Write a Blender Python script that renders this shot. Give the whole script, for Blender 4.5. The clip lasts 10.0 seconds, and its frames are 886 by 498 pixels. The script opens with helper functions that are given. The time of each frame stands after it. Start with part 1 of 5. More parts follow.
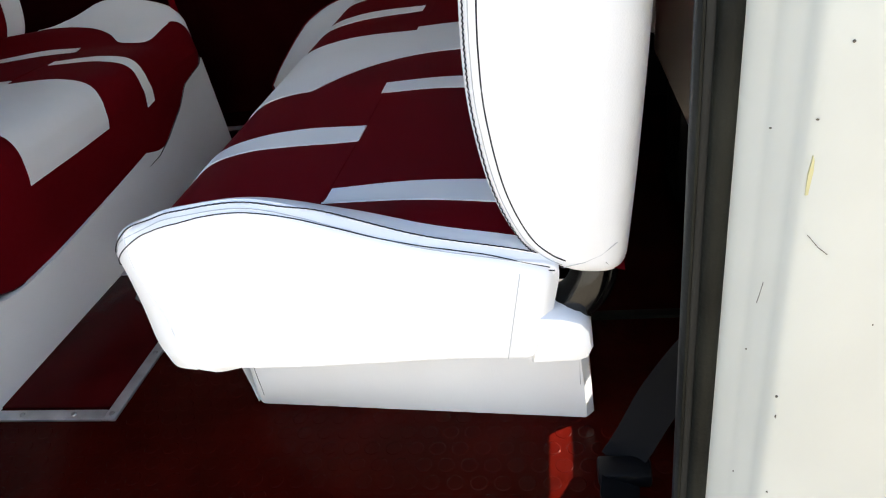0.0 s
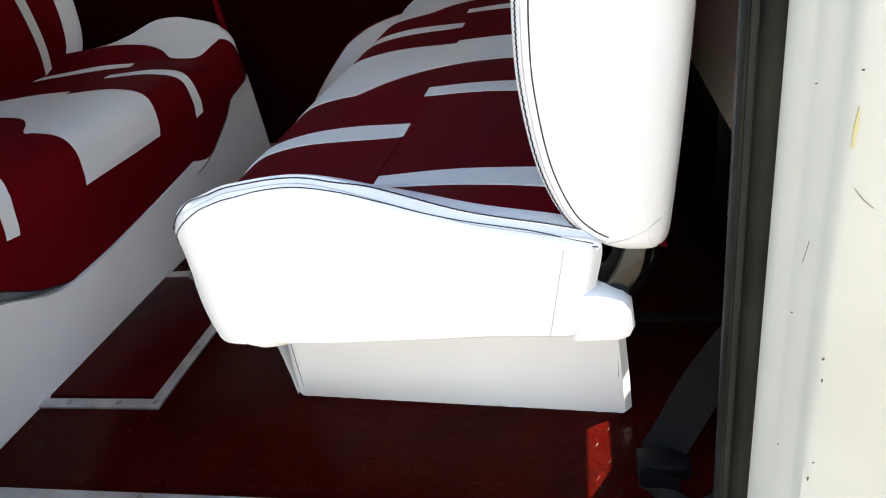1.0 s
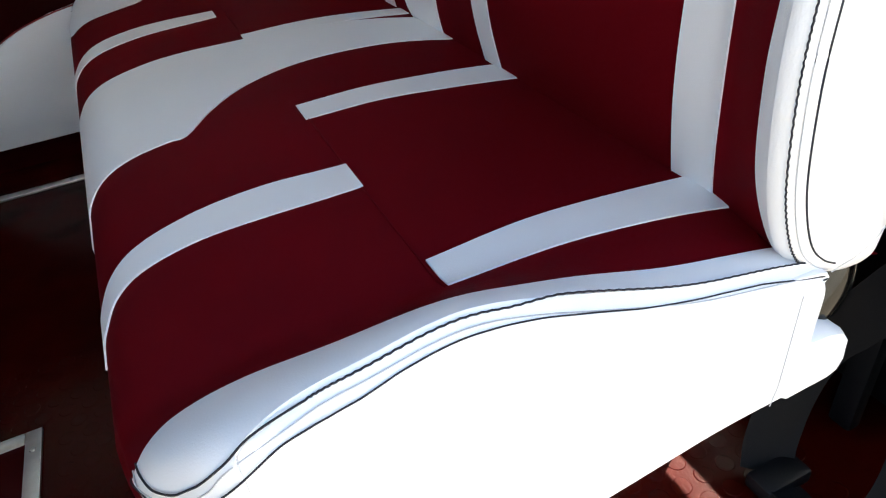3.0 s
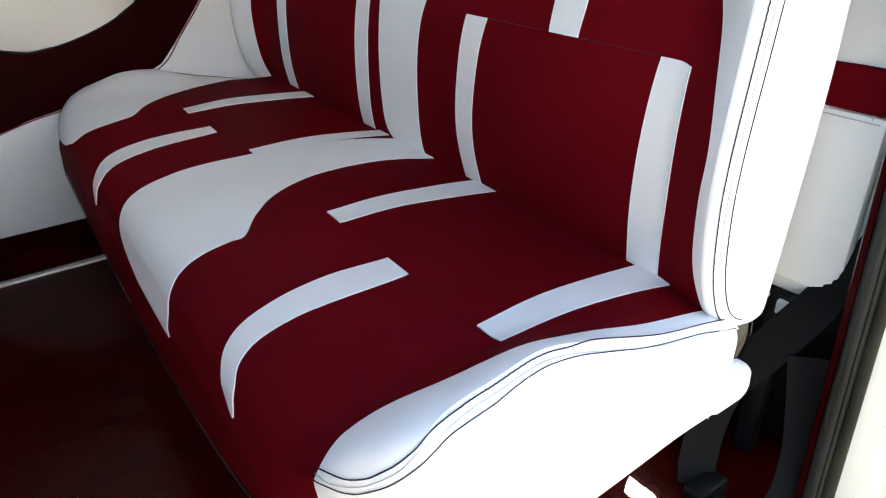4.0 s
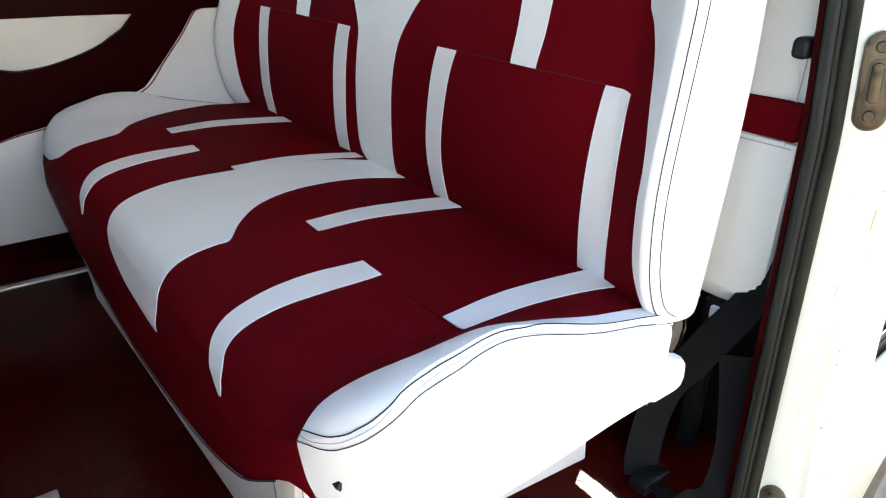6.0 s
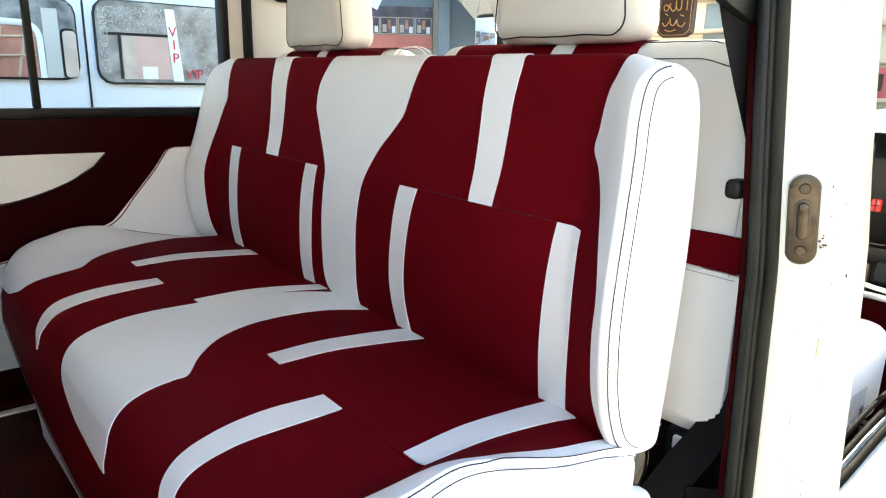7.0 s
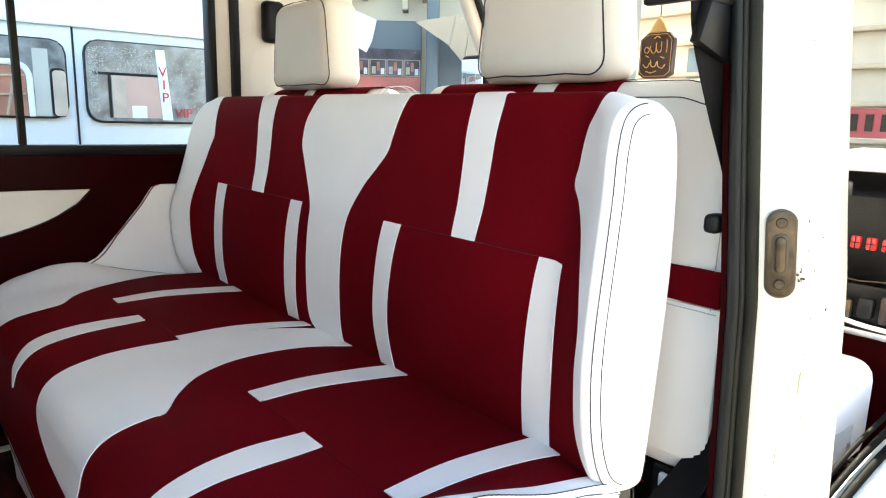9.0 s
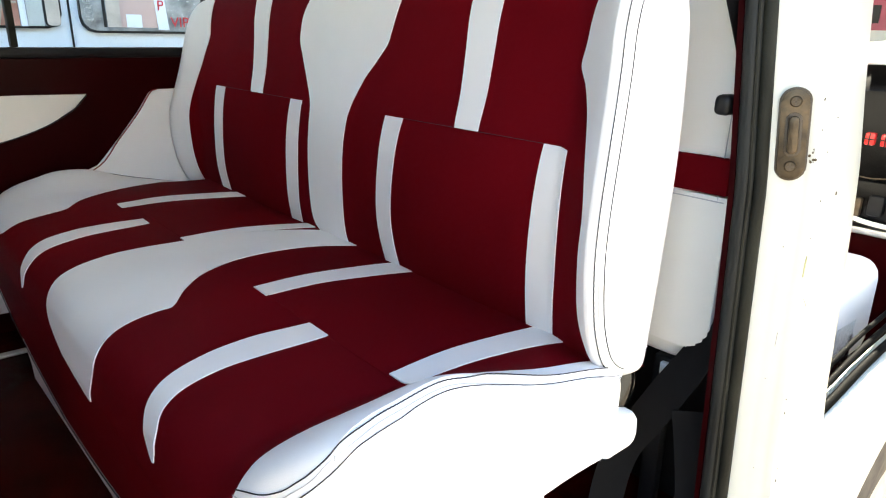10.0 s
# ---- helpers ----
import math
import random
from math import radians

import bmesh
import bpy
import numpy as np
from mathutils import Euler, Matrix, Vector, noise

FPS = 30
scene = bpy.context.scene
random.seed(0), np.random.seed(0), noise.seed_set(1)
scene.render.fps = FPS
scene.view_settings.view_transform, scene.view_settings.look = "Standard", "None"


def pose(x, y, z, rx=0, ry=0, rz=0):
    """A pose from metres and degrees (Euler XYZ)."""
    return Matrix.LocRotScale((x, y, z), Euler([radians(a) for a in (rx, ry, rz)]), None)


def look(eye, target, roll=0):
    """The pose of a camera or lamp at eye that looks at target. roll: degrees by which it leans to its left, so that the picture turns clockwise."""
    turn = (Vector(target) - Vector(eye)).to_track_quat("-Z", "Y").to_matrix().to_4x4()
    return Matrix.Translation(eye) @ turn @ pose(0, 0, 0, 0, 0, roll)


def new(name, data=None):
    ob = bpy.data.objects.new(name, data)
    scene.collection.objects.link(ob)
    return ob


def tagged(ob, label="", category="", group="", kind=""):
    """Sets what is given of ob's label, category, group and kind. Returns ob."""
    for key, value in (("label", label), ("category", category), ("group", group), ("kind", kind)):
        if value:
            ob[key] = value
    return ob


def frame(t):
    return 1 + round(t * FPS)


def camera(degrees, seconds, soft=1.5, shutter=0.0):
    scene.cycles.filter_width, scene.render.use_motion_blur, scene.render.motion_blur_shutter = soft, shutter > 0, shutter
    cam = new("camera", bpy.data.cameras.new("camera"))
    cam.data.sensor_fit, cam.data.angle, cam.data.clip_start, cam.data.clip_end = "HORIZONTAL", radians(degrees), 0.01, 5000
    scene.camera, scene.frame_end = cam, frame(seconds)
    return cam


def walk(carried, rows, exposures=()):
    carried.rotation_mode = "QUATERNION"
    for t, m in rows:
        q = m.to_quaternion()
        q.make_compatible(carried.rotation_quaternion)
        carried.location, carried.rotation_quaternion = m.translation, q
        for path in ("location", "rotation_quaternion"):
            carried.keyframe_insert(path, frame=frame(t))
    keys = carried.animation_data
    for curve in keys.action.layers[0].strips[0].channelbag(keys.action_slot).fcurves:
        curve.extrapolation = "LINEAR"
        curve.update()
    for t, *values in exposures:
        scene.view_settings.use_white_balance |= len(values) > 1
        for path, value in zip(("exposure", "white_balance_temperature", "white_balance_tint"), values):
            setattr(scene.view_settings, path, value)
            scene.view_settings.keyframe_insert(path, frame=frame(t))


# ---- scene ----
cam = camera(67.0, 10.0, soft=1.1)
PATH = [
    (0, (0.406, -0.584, 0.599), (0.04, 1.071, -0.463), -9.8),
    (0.5, (0.44, -0.639, 0.587), (-0.09, 1.051, -0.343), -11.4),
    (1, (0.392, -0.626, 0.568), (-0.049, 1.071, -0.393), -9.8),
    (1.5, (0.266, -0.568, 0.558), (0.437, 1.107, -0.521), -6.1),
    (2, (0.174, -0.509, 0.552), (0.474, 1.112, -0.581), -3.3),
    (2.5, (0.105, -0.402, 0.55), (0.553, 1.16, -0.615), -5.0),
    (3, (0.06, -0.347, 0.571), (0.648, 1.171, -0.591), -7.0),
    (3.2, (0.022, -0.326, 0.623), (0.705, 1.126, -0.571), -6.8),
    (4.3, (-0.167, -0.465, 0.674), (0.838, 1.005, -0.237), -1.3),
    (4.5, (-0.179, -0.479, 0.667), (0.81, 0.974, -0.288), -1.9),
    (5, (-0.183, -0.487, 0.639), (0.728, 0.888, -0.492), -2.6),
    (5.5, (-0.19, -0.491, 0.651), (0.778, 0.905, -0.403), -1.0),
    (6, (-0.184, -0.493, 0.674), (0.896, 0.956, -0.184), 1.0),
    (7.3, (-0.185, -0.513, 0.686), (1.059, 0.99, 0.246), 1.3),
    (7.5, (-0.184, -0.515, 0.687), (1.066, 0.99, 0.274), 1.3),
    (8, (-0.182, -0.51, 0.684), (1.092, 0.993, 0.338), 1.7),
    (8.5, (-0.183, -0.514, 0.685), (1.087, 0.991, 0.335), 1.7),
    (9, (-0.18, -0.514, 0.68), (1.088, 0.985, 0.295), 1.6),
    (9.5, (-0.175, -0.511, 0.666), (1.075, 0.972, 0.176), 1.5),
    (10, (-0.175, -0.516, 0.644), (1.043, 0.946, 0.027), 1.0),
]
EXPOSURES = [(0, 2.4, 6700, 5), (2, 2.5, 6900, 4), (3.2, 2.8, 6900, 4), (4.4, 3.15, 7000, 4), (5, 2.78, 6900, 3), (5.5, 2.82, 6900, 3), (6, 3.1, 6900, 3), (7.5, 3.2, 7400, 4), (9.2, 3.2, 7300, 4), (10, 3.1, 7200, 4)]
walk(cam, [(t, look(eye, target, roll)) for t, eye, target, roll in PATH], EXPOSURES)

# ---- world, sun and exposure ----
SUN_AZ, SUN_EL = radians(31.8), radians(45.3)      # azimuth from the van's front (+x); the open side door is on the shady side
world = bpy.data.worlds.new("sky")
scene.world = world
world.use_nodes = True
wn = world.node_tree.nodes
sky = wn.new("ShaderNodeTexSky")
sky.sky_type, sky.sun_disc = "NISHITA", False
sky.sun_elevation, sky.sun_rotation = SUN_EL, radians(90) - SUN_AZ
wn["Background"].inputs["Strength"].default_value = 0.13
world.node_tree.links.new(sky.outputs[0], wn["Background"].inputs[0])
sun = new("sun", bpy.data.lights.new("sun", "SUN"))
sun.data.energy, sun.data.angle, sun.data.color = 5.0, radians(0.5), (1.0, 0.95, 0.86)
to_sun = Vector((math.cos(SUN_EL) * math.cos(SUN_AZ), math.cos(SUN_EL) * math.sin(SUN_AZ), math.sin(SUN_EL)))
sun.matrix_world = look(tuple(to_sun * 30), (0, 0, 0))

# ---- materials ----


def material(name, base, rough=0.5, metal=0.0, grain=300.0, bump=0.1, stain=8.0, vary=0.12, coat=0.0, wear=None, piece=0.0, shine=0.5):
    """A surface with fine relief (grain, per metre), broad stains and, if wear is given, worn spots of that colour."""
    m = bpy.data.materials.new(name)
    m.use_nodes = True
    n, links = m.node_tree.nodes, m.node_tree.links
    p = n["Principled BSDF"]
    p.inputs["Metallic"].default_value = metal
    p.inputs["Coat Weight"].default_value = coat
    p.inputs["Specular IOR Level"].default_value = shine
    p.inputs["Coat Roughness"].default_value = 0.12
    at = n.new("ShaderNodeTexCoord").outputs["Object"]
    fine, broad = n.new("ShaderNodeTexNoise"), n.new("ShaderNodeTexNoise")
    fine.inputs["Scale"].default_value, broad.inputs["Scale"].default_value = grain, stain
    fine.inputs["Detail"].default_value, broad.inputs["Detail"].default_value = 3.0, 5.0
    for node in (fine, broad):
        links.new(at, node.inputs["Vector"])
    ramp = n.new("ShaderNodeValToRGB")
    ramp.color_ramp.elements[0].position, ramp.color_ramp.elements[1].position = 0.3, 0.75
    ramp.color_ramp.elements[0].color = (*[c * (1 - vary) for c in base], 1)
    ramp.color_ramp.elements[1].color = (*[min(1.0, c * (1 + vary)) for c in base], 1)
    links.new(broad.outputs[0], ramp.inputs[0])
    colour = ramp.outputs[0]
    if wear:
        spots, edge, mix = n.new("ShaderNodeTexNoise"), n.new("ShaderNodeValToRGB"), n.new("ShaderNodeMixRGB")
        spots.inputs["Scale"].default_value, spots.inputs["Detail"].default_value = 38.0, 6.0
        links.new(at, spots.inputs["Vector"])
        edge.color_ramp.elements[0].position, edge.color_ramp.elements[1].position = 0.68, 0.74
        links.new(spots.outputs[0], edge.inputs[0])
        links.new(edge.outputs[0], mix.inputs[0])
        links.new(colour, mix.inputs[1])
        mix.inputs[2].default_value = (*wear, 1)
        colour = mix.outputs[0]
    if piece:
        info, scale, mixer = n.new("ShaderNodeObjectInfo"), n.new("ShaderNodeMapRange"), n.new("ShaderNodeHueSaturation")
        scale.inputs["To Min"].default_value, scale.inputs["To Max"].default_value = 1 - piece, 1 + piece
        links.new(info.outputs["Random"], scale.inputs["Value"])
        links.new(scale.outputs[0], mixer.inputs["Value"])
        links.new(colour, mixer.inputs["Color"])
        colour = mixer.outputs[0]
    links.new(colour, p.inputs["Base Color"])
    gloss = n.new("ShaderNodeMapRange")
    gloss.inputs["To Min"].default_value, gloss.inputs["To Max"].default_value = max(0.03, rough - 0.08), min(1.0, rough + 0.08)
    links.new(broad.outputs[0], gloss.inputs["Value"])
    links.new(gloss.outputs[0], p.inputs["Roughness"])
    if bump:
        b = n.new("ShaderNodeBump")
        b.inputs["Strength"].default_value, b.inputs["Distance"].default_value = bump, 0.001
        links.new(fine.outputs[0], b.inputs["Height"])
        links.new(b.outputs[0], p.inputs["Normal"])
    return m


MAROON = material("maroon_vinyl", (0.120, 0.003, 0.0064), 0.5, grain=900, bump=0.25, stain=5, vary=0.14, shine=0.006)
WHITE = material("white_vinyl", (0.84, 0.83, 0.83), 0.48, grain=900, bump=0.22, stain=6, vary=0.035)
OFF_WHITE = material("off_white_vinyl", (0.84, 0.82, 0.78), 0.48, grain=850, bump=0.22, stain=7, vary=0.04)
CREAM = material("cream_vinyl", (0.76, 0.72, 0.66), 0.5, grain=800, bump=0.22, stain=7, vary=0.04)
THREAD = material("dark_thread", (0.012, 0.012, 0.02), 0.7, grain=2000, bump=0.0)
PALE_THREAD = material("grey_thread", (0.5, 0.5, 0.52), 0.7, grain=2000, bump=0.0)
RED_THREAD = material("red_thread", (0.22, 0.015, 0.015), 0.7, grain=2000, bump=0.0)
RUBBER_FLOOR = material("maroon_rubber_floor", (0.032, 0.0016, 0.0008), 0.16, grain=500, bump=0.12, stain=9, vary=0.3, shine=0.03)
RUBBER_STUD = material("maroon_rubber_stud", (0.032, 0.0016, 0.0008), 0.15, grain=400, bump=0.12, stain=9, vary=0.3, shine=0.045)
HATCH = material("maroon_hatch_cover", (0.045, 0.002, 0.0026), 0.22, grain=400, bump=0.2, stain=10, vary=0.25, shine=0.03)
ALU = material("brushed_aluminium", (0.62, 0.62, 0.63), 0.36, 0.85, grain=400, bump=0.25, stain=25, vary=0.25)
SCREW = material("screw_steel", (0.4, 0.4, 0.4), 0.4, 0.9, grain=500, bump=0.1)
PAINT = material("old_white_paint", (0.54, 0.535, 0.48), 0.32, grain=160, bump=0.12, stain=6, vary=0.07, coat=0.2)
CHIP = material("chipped_paint_rust", (0.09, 0.07, 0.05), 0.8, grain=900, bump=0.5)
YELLOWED = material("yellowed_sealant", (0.55, 0.5, 0.26), 0.5, grain=500, bump=0.3)
SEAL = material("door_seal_rubber", (0.010, 0.011, 0.0105), 0.5, grain=240, bump=0.4, stain=14, vary=0.4, shine=0.25)
SEAL_DUSTY = material("dusty_seal_rubber", (0.0125, 0.0125, 0.009), 0.55, grain=300, bump=0.5, stain=12, vary=0.5, shine=0.14)
BLACK = material("black_plastic", (0.006, 0.006, 0.007), 0.4, grain=700, bump=0.2, vary=0.3, shine=0.2)
STEP_RUBBER = material("matt_black_rubber", (0.0035, 0.0033, 0.003), 0.7, grain=300, bump=0.4, stain=20, vary=0.5, shine=0.03)
DASH_BLACK = material("glossy_black_plastic", (0.0025, 0.0024, 0.0026), 0.25, grain=500, bump=0.15, stain=12, vary=0.5, shine=0.12)
WEBBING = material("black_webbing", (0.008, 0.0075, 0.008), 0.7, grain=1500, bump=0.6, vary=0.2, shine=0.1)
TUBE = material("dark_enamelled_tube", (0.004, 0.0035, 0.003), 0.14, grain=60, bump=0.2, stain=20, vary=0.5, shine=0.5)
RUSTY = material("rusty_striker_steel", (0.085, 0.06, 0.035), 0.42, 0.55, grain=220, bump=0.7, stain=70, vary=0.5, wear=(0.05, 0.03, 0.02))
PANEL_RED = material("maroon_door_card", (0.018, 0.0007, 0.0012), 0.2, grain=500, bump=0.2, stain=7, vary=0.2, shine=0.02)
TYRE = material("dusty_tyre_rubber", (0.10, 0.085, 0.07), 0.85, grain=120, bump=0.8, stain=20, vary=0.5)
DUST = material("sandy_ground", (0.22, 0.185, 0.145), 0.9, grain=60, bump=0.9, stain=1.5, vary=0.25, wear=(0.2, 0.16, 0.11))
STONE = material("dull_stone", (0.2, 0.17, 0.14), 0.9, grain=120, bump=0.8, stain=14, vary=0.35, piece=0.3)
BUS_PAINT = material("white_bus_paint", (0.62, 0.71, 0.76), 0.25, grain=60, bump=0.05, stain=1.5, vary=0.04, coat=0.3)
BUS_GLASS = material("dusty_glass", (0.20, 0.23, 0.24), 0.15, grain=70, bump=0.3, stain=16, vary=0.55, wear=(0.42, 0.46, 0.47))
PALE_GREEN = material("pale_green_panel", (0.42, 0.47, 0.45), 0.5, grain=40, bump=0.1, stain=4, vary=0.1)
BRICKWORK = material("salmon_brickwork", (0.34, 0.17, 0.12), 0.8, grain=30, bump=0.3, stain=8, vary=0.5)
CURTAIN = material("cream_curtain", (0.46, 0.42, 0.36), 0.8, grain=60, bump=0.3, stain=14, vary=0.2)
RED_SIGN = material("red_lettering", (0.5, 0.02, 0.03), 0.5, grain=300, bump=0.0)
FACADE = material("beige_plaster", (0.50, 0.46, 0.39), 0.85, grain=20, bump=0.5, stain=0.7, vary=0.18)
GREY_BLUE = material("grey_blue_shopfront", (0.13, 0.17, 0.20), 0.6, grain=20, bump=0.3, stain=1, vary=0.2)
POSTER = material("dark_poster", (0.07, 0.06, 0.09), 0.5, grain=8, bump=0.1, stain=5, vary=0.8, wear=(0.4, 0.36, 0.34))
POSTER_RED = material("salmon_board", (0.5, 0.16, 0.13), 0.6, grain=20, bump=0.1, stain=3, vary=0.2)
POSTER_PINK = material("pale_pink_board", (0.46, 0.34, 0.30), 0.6, grain=20, bump=0.1, stain=3, vary=0.15)
GREY_PLASTER = material("pale_plaster", (0.60, 0.59, 0.57), 0.85, grain=20, bump=0.5, stain=0.7, vary=0.15)
AWNING = material("cream_awning", (0.40, 0.34, 0.26), 0.8, grain=60, bump=0.3, stain=2, vary=0.15)
TARP = material("white_tarpaulin", (0.68, 0.70, 0.73), 0.8, grain=60, bump=0.3, stain=2, vary=0.1)
WOOD = material("dark_brown_plaque", (0.022, 0.008, 0.005), 0.4, grain=200, bump=0.3, stain=20, vary=0.4)
GOLD = material("gold_paint", (0.36, 0.22, 0.08), 0.4, 0.3, grain=500, bump=0.2)
SWITCH = material("red_switch", (0.6, 0.02, 0.02), 0.35, grain=500, bump=0.0)
HEADLINER = material("cream_headliner", (0.60, 0.57, 0.52), 0.8, grain=500, bump=0.3, vary=0.05)
BURGUNDY = material("burgundy_film", (0.16, 0.02, 0.04), 0.5, grain=300, bump=0.0)


def glass(name, tint):
    m = bpy.data.materials.new(name)
    m.use_nodes = True
    p = m.node_tree.nodes["Principled BSDF"]
    p.inputs["Base Color"].default_value = (*tint, 1)
    p.inputs["Transmission Weight"].default_value = 1.0
    p.inputs["Roughness"].default_value, p.inputs["IOR"].default_value = 0.0, 1.02
    return m


GLASS = glass("window_glass", (0.96, 0.98, 0.98))
MIRROR = bpy.data.materials.new("mirror_glass")
MIRROR.use_nodes = True
MIRROR.node_tree.nodes["Principled BSDF"].inputs["Metallic"].default_value = 1.0
MIRROR.node_tree.nodes["Principled BSDF"].inputs["Roughness"].default_value = 0.03

# ---- mesh helpers ----


def part(name, bm, mat, parent=None, label="", smooth=True):
    """Links a bmesh as one mesh object, under a thing or a part if one is given."""
    bmesh.ops.recalc_face_normals(bm, faces=bm.faces)
    me = bpy.data.meshes.new(name)
    bm.to_mesh(me)
    bm.free()
    me.materials.append(mat)
    if smooth:
        for poly in me.polygons:
            poly.use_smooth = True
        me.set_sharp_from_angle(angle=radians(38))
    ob = new(name, me)
    if parent:
        ob.parent = parent
    if label:
        ob["label"] = label
    return ob


def thing(name, label, category, group="", at=(0, 0, 0)):
    ob = new(name)
    ob.location = at
    return tagged(ob, label, category, group)


def spline(points, n):
    """n points of a Catmull-Rom curve through the control points, evenly by index."""
    pts = np.array(points, float)
    ext = np.vstack([2 * pts[0] - pts[1], pts, 2 * pts[-1] - pts[-2]])
    out = []
    for s in np.linspace(0, len(pts) - 1, n):
        i = min(int(s), len(pts) - 2)
        f = s - i
        a, b, c, d = ext[i:i + 4]
        out.append(0.5 * (2 * b + (c - a) * f + (2 * a - 5 * b + 4 * c - d) * f * f + (3 * b - a - 3 * c + d) * f ** 3))
    return np.array(out)


def at_index(points, s):
    """The point of the Catmull-Rom curve at the (fractional) index s."""
    n = len(points) - 1
    s = min(max(s, 0.0), n - 1e-6)
    i = int(s)
    f = s - i
    b, c = np.array(points[i]), np.array(points[i + 1])
    a = np.array(points[i - 1]) if i else 2 * b - c
    d = np.array(points[i + 2]) if i + 2 <= n else 2 * c - b
    return 0.5 * (2 * b + (c - a) * f + (2 * a - 5 * b + 4 * c - d) * f * f + (3 * b - a - 3 * c + d) * f ** 3)


def sheet(rows, close=False):
    """A bmesh of quads over rows of points."""
    bm = bmesh.new()
    vs = [[bm.verts.new(p) for p in row] for row in rows]
    for a, b in zip(vs, vs[1:]):
        m = len(a)
        for j in range(m if close else m - 1):
            bm.faces.new((a[j], a[(j + 1) % m], b[(j + 1) % m], b[j]))
    return bm


def box(bm, lo, hi, bevel=0.0, segments=2, turn=None):
    lo, hi = Vector(lo), Vector(hi)
    m = Matrix.Translation((lo + hi) / 2) @ Matrix.Diagonal((*(hi - lo), 1))
    made = bmesh.ops.create_cube(bm, size=1, matrix=(turn or Matrix()) @ m)
    if bevel:
        edges = list({e for v in made["verts"] for e in v.link_edges})
        bmesh.ops.bevel(bm, geom=edges, offset=bevel, segments=segments, affect="EDGES", profile=0.5)
    return bm


def a_box(lo, hi, bevel=0.0, segments=2, turn=None):
    return box(bmesh.new(), lo, hi, bevel, segments, turn)


def tube(bm, points, radius, sides=8, flat=1.0, cap=True, up=(0, 0, 1)):
    """Sweeps a round (or flattened) section along points."""
    pts = [Vector(p) for p in points]
    rings = []
    for i, p in enumerate(pts):
        way = (pts[min(i + 1, len(pts) - 1)] - pts[max(i - 1, 0)]).normalized()
        side = way.cross(Vector(up))
        if side.length < 1e-4:
            side = way.cross(Vector((1, 0, 0)))
        side.normalize()
        other = side.cross(way)
        r = radius[i] if isinstance(radius, (list, tuple)) else radius
        rings.append([bm.verts.new(p + side * math.cos(k * math.tau / sides) * r + other * math.sin(k * math.tau / sides) * r * flat) for k in range(sides)])
    for a, b in zip(rings, rings[1:]):
        for k in range(sides):
            bm.faces.new((a[k], a[(k + 1) % sides], b[(k + 1) % sides], b[k]))
    if cap:
        bm.faces.new(rings[0])
        bm.faces.new(rings[-1])
    return bm


def a_tube(points, radius, sides=8, flat=1.0, up=(0, 0, 1)):
    return tube(bmesh.new(), points, radius, sides, flat, True, up)


def strap(points, width, thick, across):
    """A flat band along points, its breadth along the given direction(s)."""
    rows = []
    pts = [Vector(p) for p in points]
    for i, p in enumerate(pts):
        way = (pts[min(i + 1, len(pts) - 1)] - pts[max(i - 1, 0)]).normalized()
        wide = Vector(across[i] if isinstance(across[0], (list, tuple)) else across)
        wide = (wide - way * wide.dot(way)).normalized()
        off = way.cross(wide) * thick / 2
        w = wide * width / 2
        rows.append([p - w - off, p + w - off, p + w + off, p - w + off])
    bm = sheet(rows, close=True)
    bm.verts.ensure_lookup_table()
    bm.faces.new(bm.verts[:4])
    bm.faces.new(bm.verts[-4:])
    return bm


def prism(outline, lo, hi, axis="y", bevel=0.0):
    """A slab: a flat outline pushed from lo to hi along an axis."""
    def put(a, b, c):
        return {"y": (a, c, b), "x": (c, a, b), "z": (a, b, c)}[axis]
    bm = bmesh.new()
    low = [bm.verts.new(put(a, b, lo)) for a, b in outline]
    high = [bm.verts.new(put(a, b, hi)) for a, b in outline]
    caps = [bm.faces.new(low), bm.faces.new(high)]
    for i in range(len(outline)):
        j = (i + 1) % len(outline)
        bm.faces.new((low[i], low[j], high[j], high[i]))
    if bevel:
        bmesh.ops.bevel(bm, geom=[e for f in caps for e in f.edges], offset=bevel, segments=2, affect="EDGES", profile=0.5)
    bmesh.ops.triangulate(bm, faces=[f for f in bm.faces if len(f.verts) > 4])
    return bm


def disc(at, normal, radius, height, sides=10):
    q = Vector(normal).to_track_quat("Z", "Y").to_matrix().to_4x4()
    bm = bmesh.new()
    bmesh.ops.create_cone(bm, cap_ends=True, segments=sides, radius1=radius, radius2=radius * 0.8, depth=height, matrix=Matrix.Translation(Vector(at) + Vector(normal) * height / 2) @ q)
    return bm


def smooth01(v):
    v = min(max(v, 0.0), 1.0)
    return v * v * (3 - 2 * v)


def resample(outline, step):
    """A closed outline with its points evenly spaced."""
    p = np.array(list(outline) + [outline[0]], float)
    run = np.concatenate([[0], np.cumsum(np.linalg.norm(np.diff(p, axis=0), axis=1))])
    n = int(run[-1] / step)
    s = np.linspace(0, run[-1], n, endpoint=False)
    return [(float(np.interp(v, run, p[:, 0])), float(np.interp(v, run, p[:, 1]))) for v in s]


def rounded(outline, times):
    """A closed outline with its corners eased."""
    p = np.array(outline, float)
    for _ in range(times):
        p = .25 * np.roll(p, 1, 0) + .5 * p + .25 * np.roll(p, -1, 0)
    return [tuple(q) for q in p]


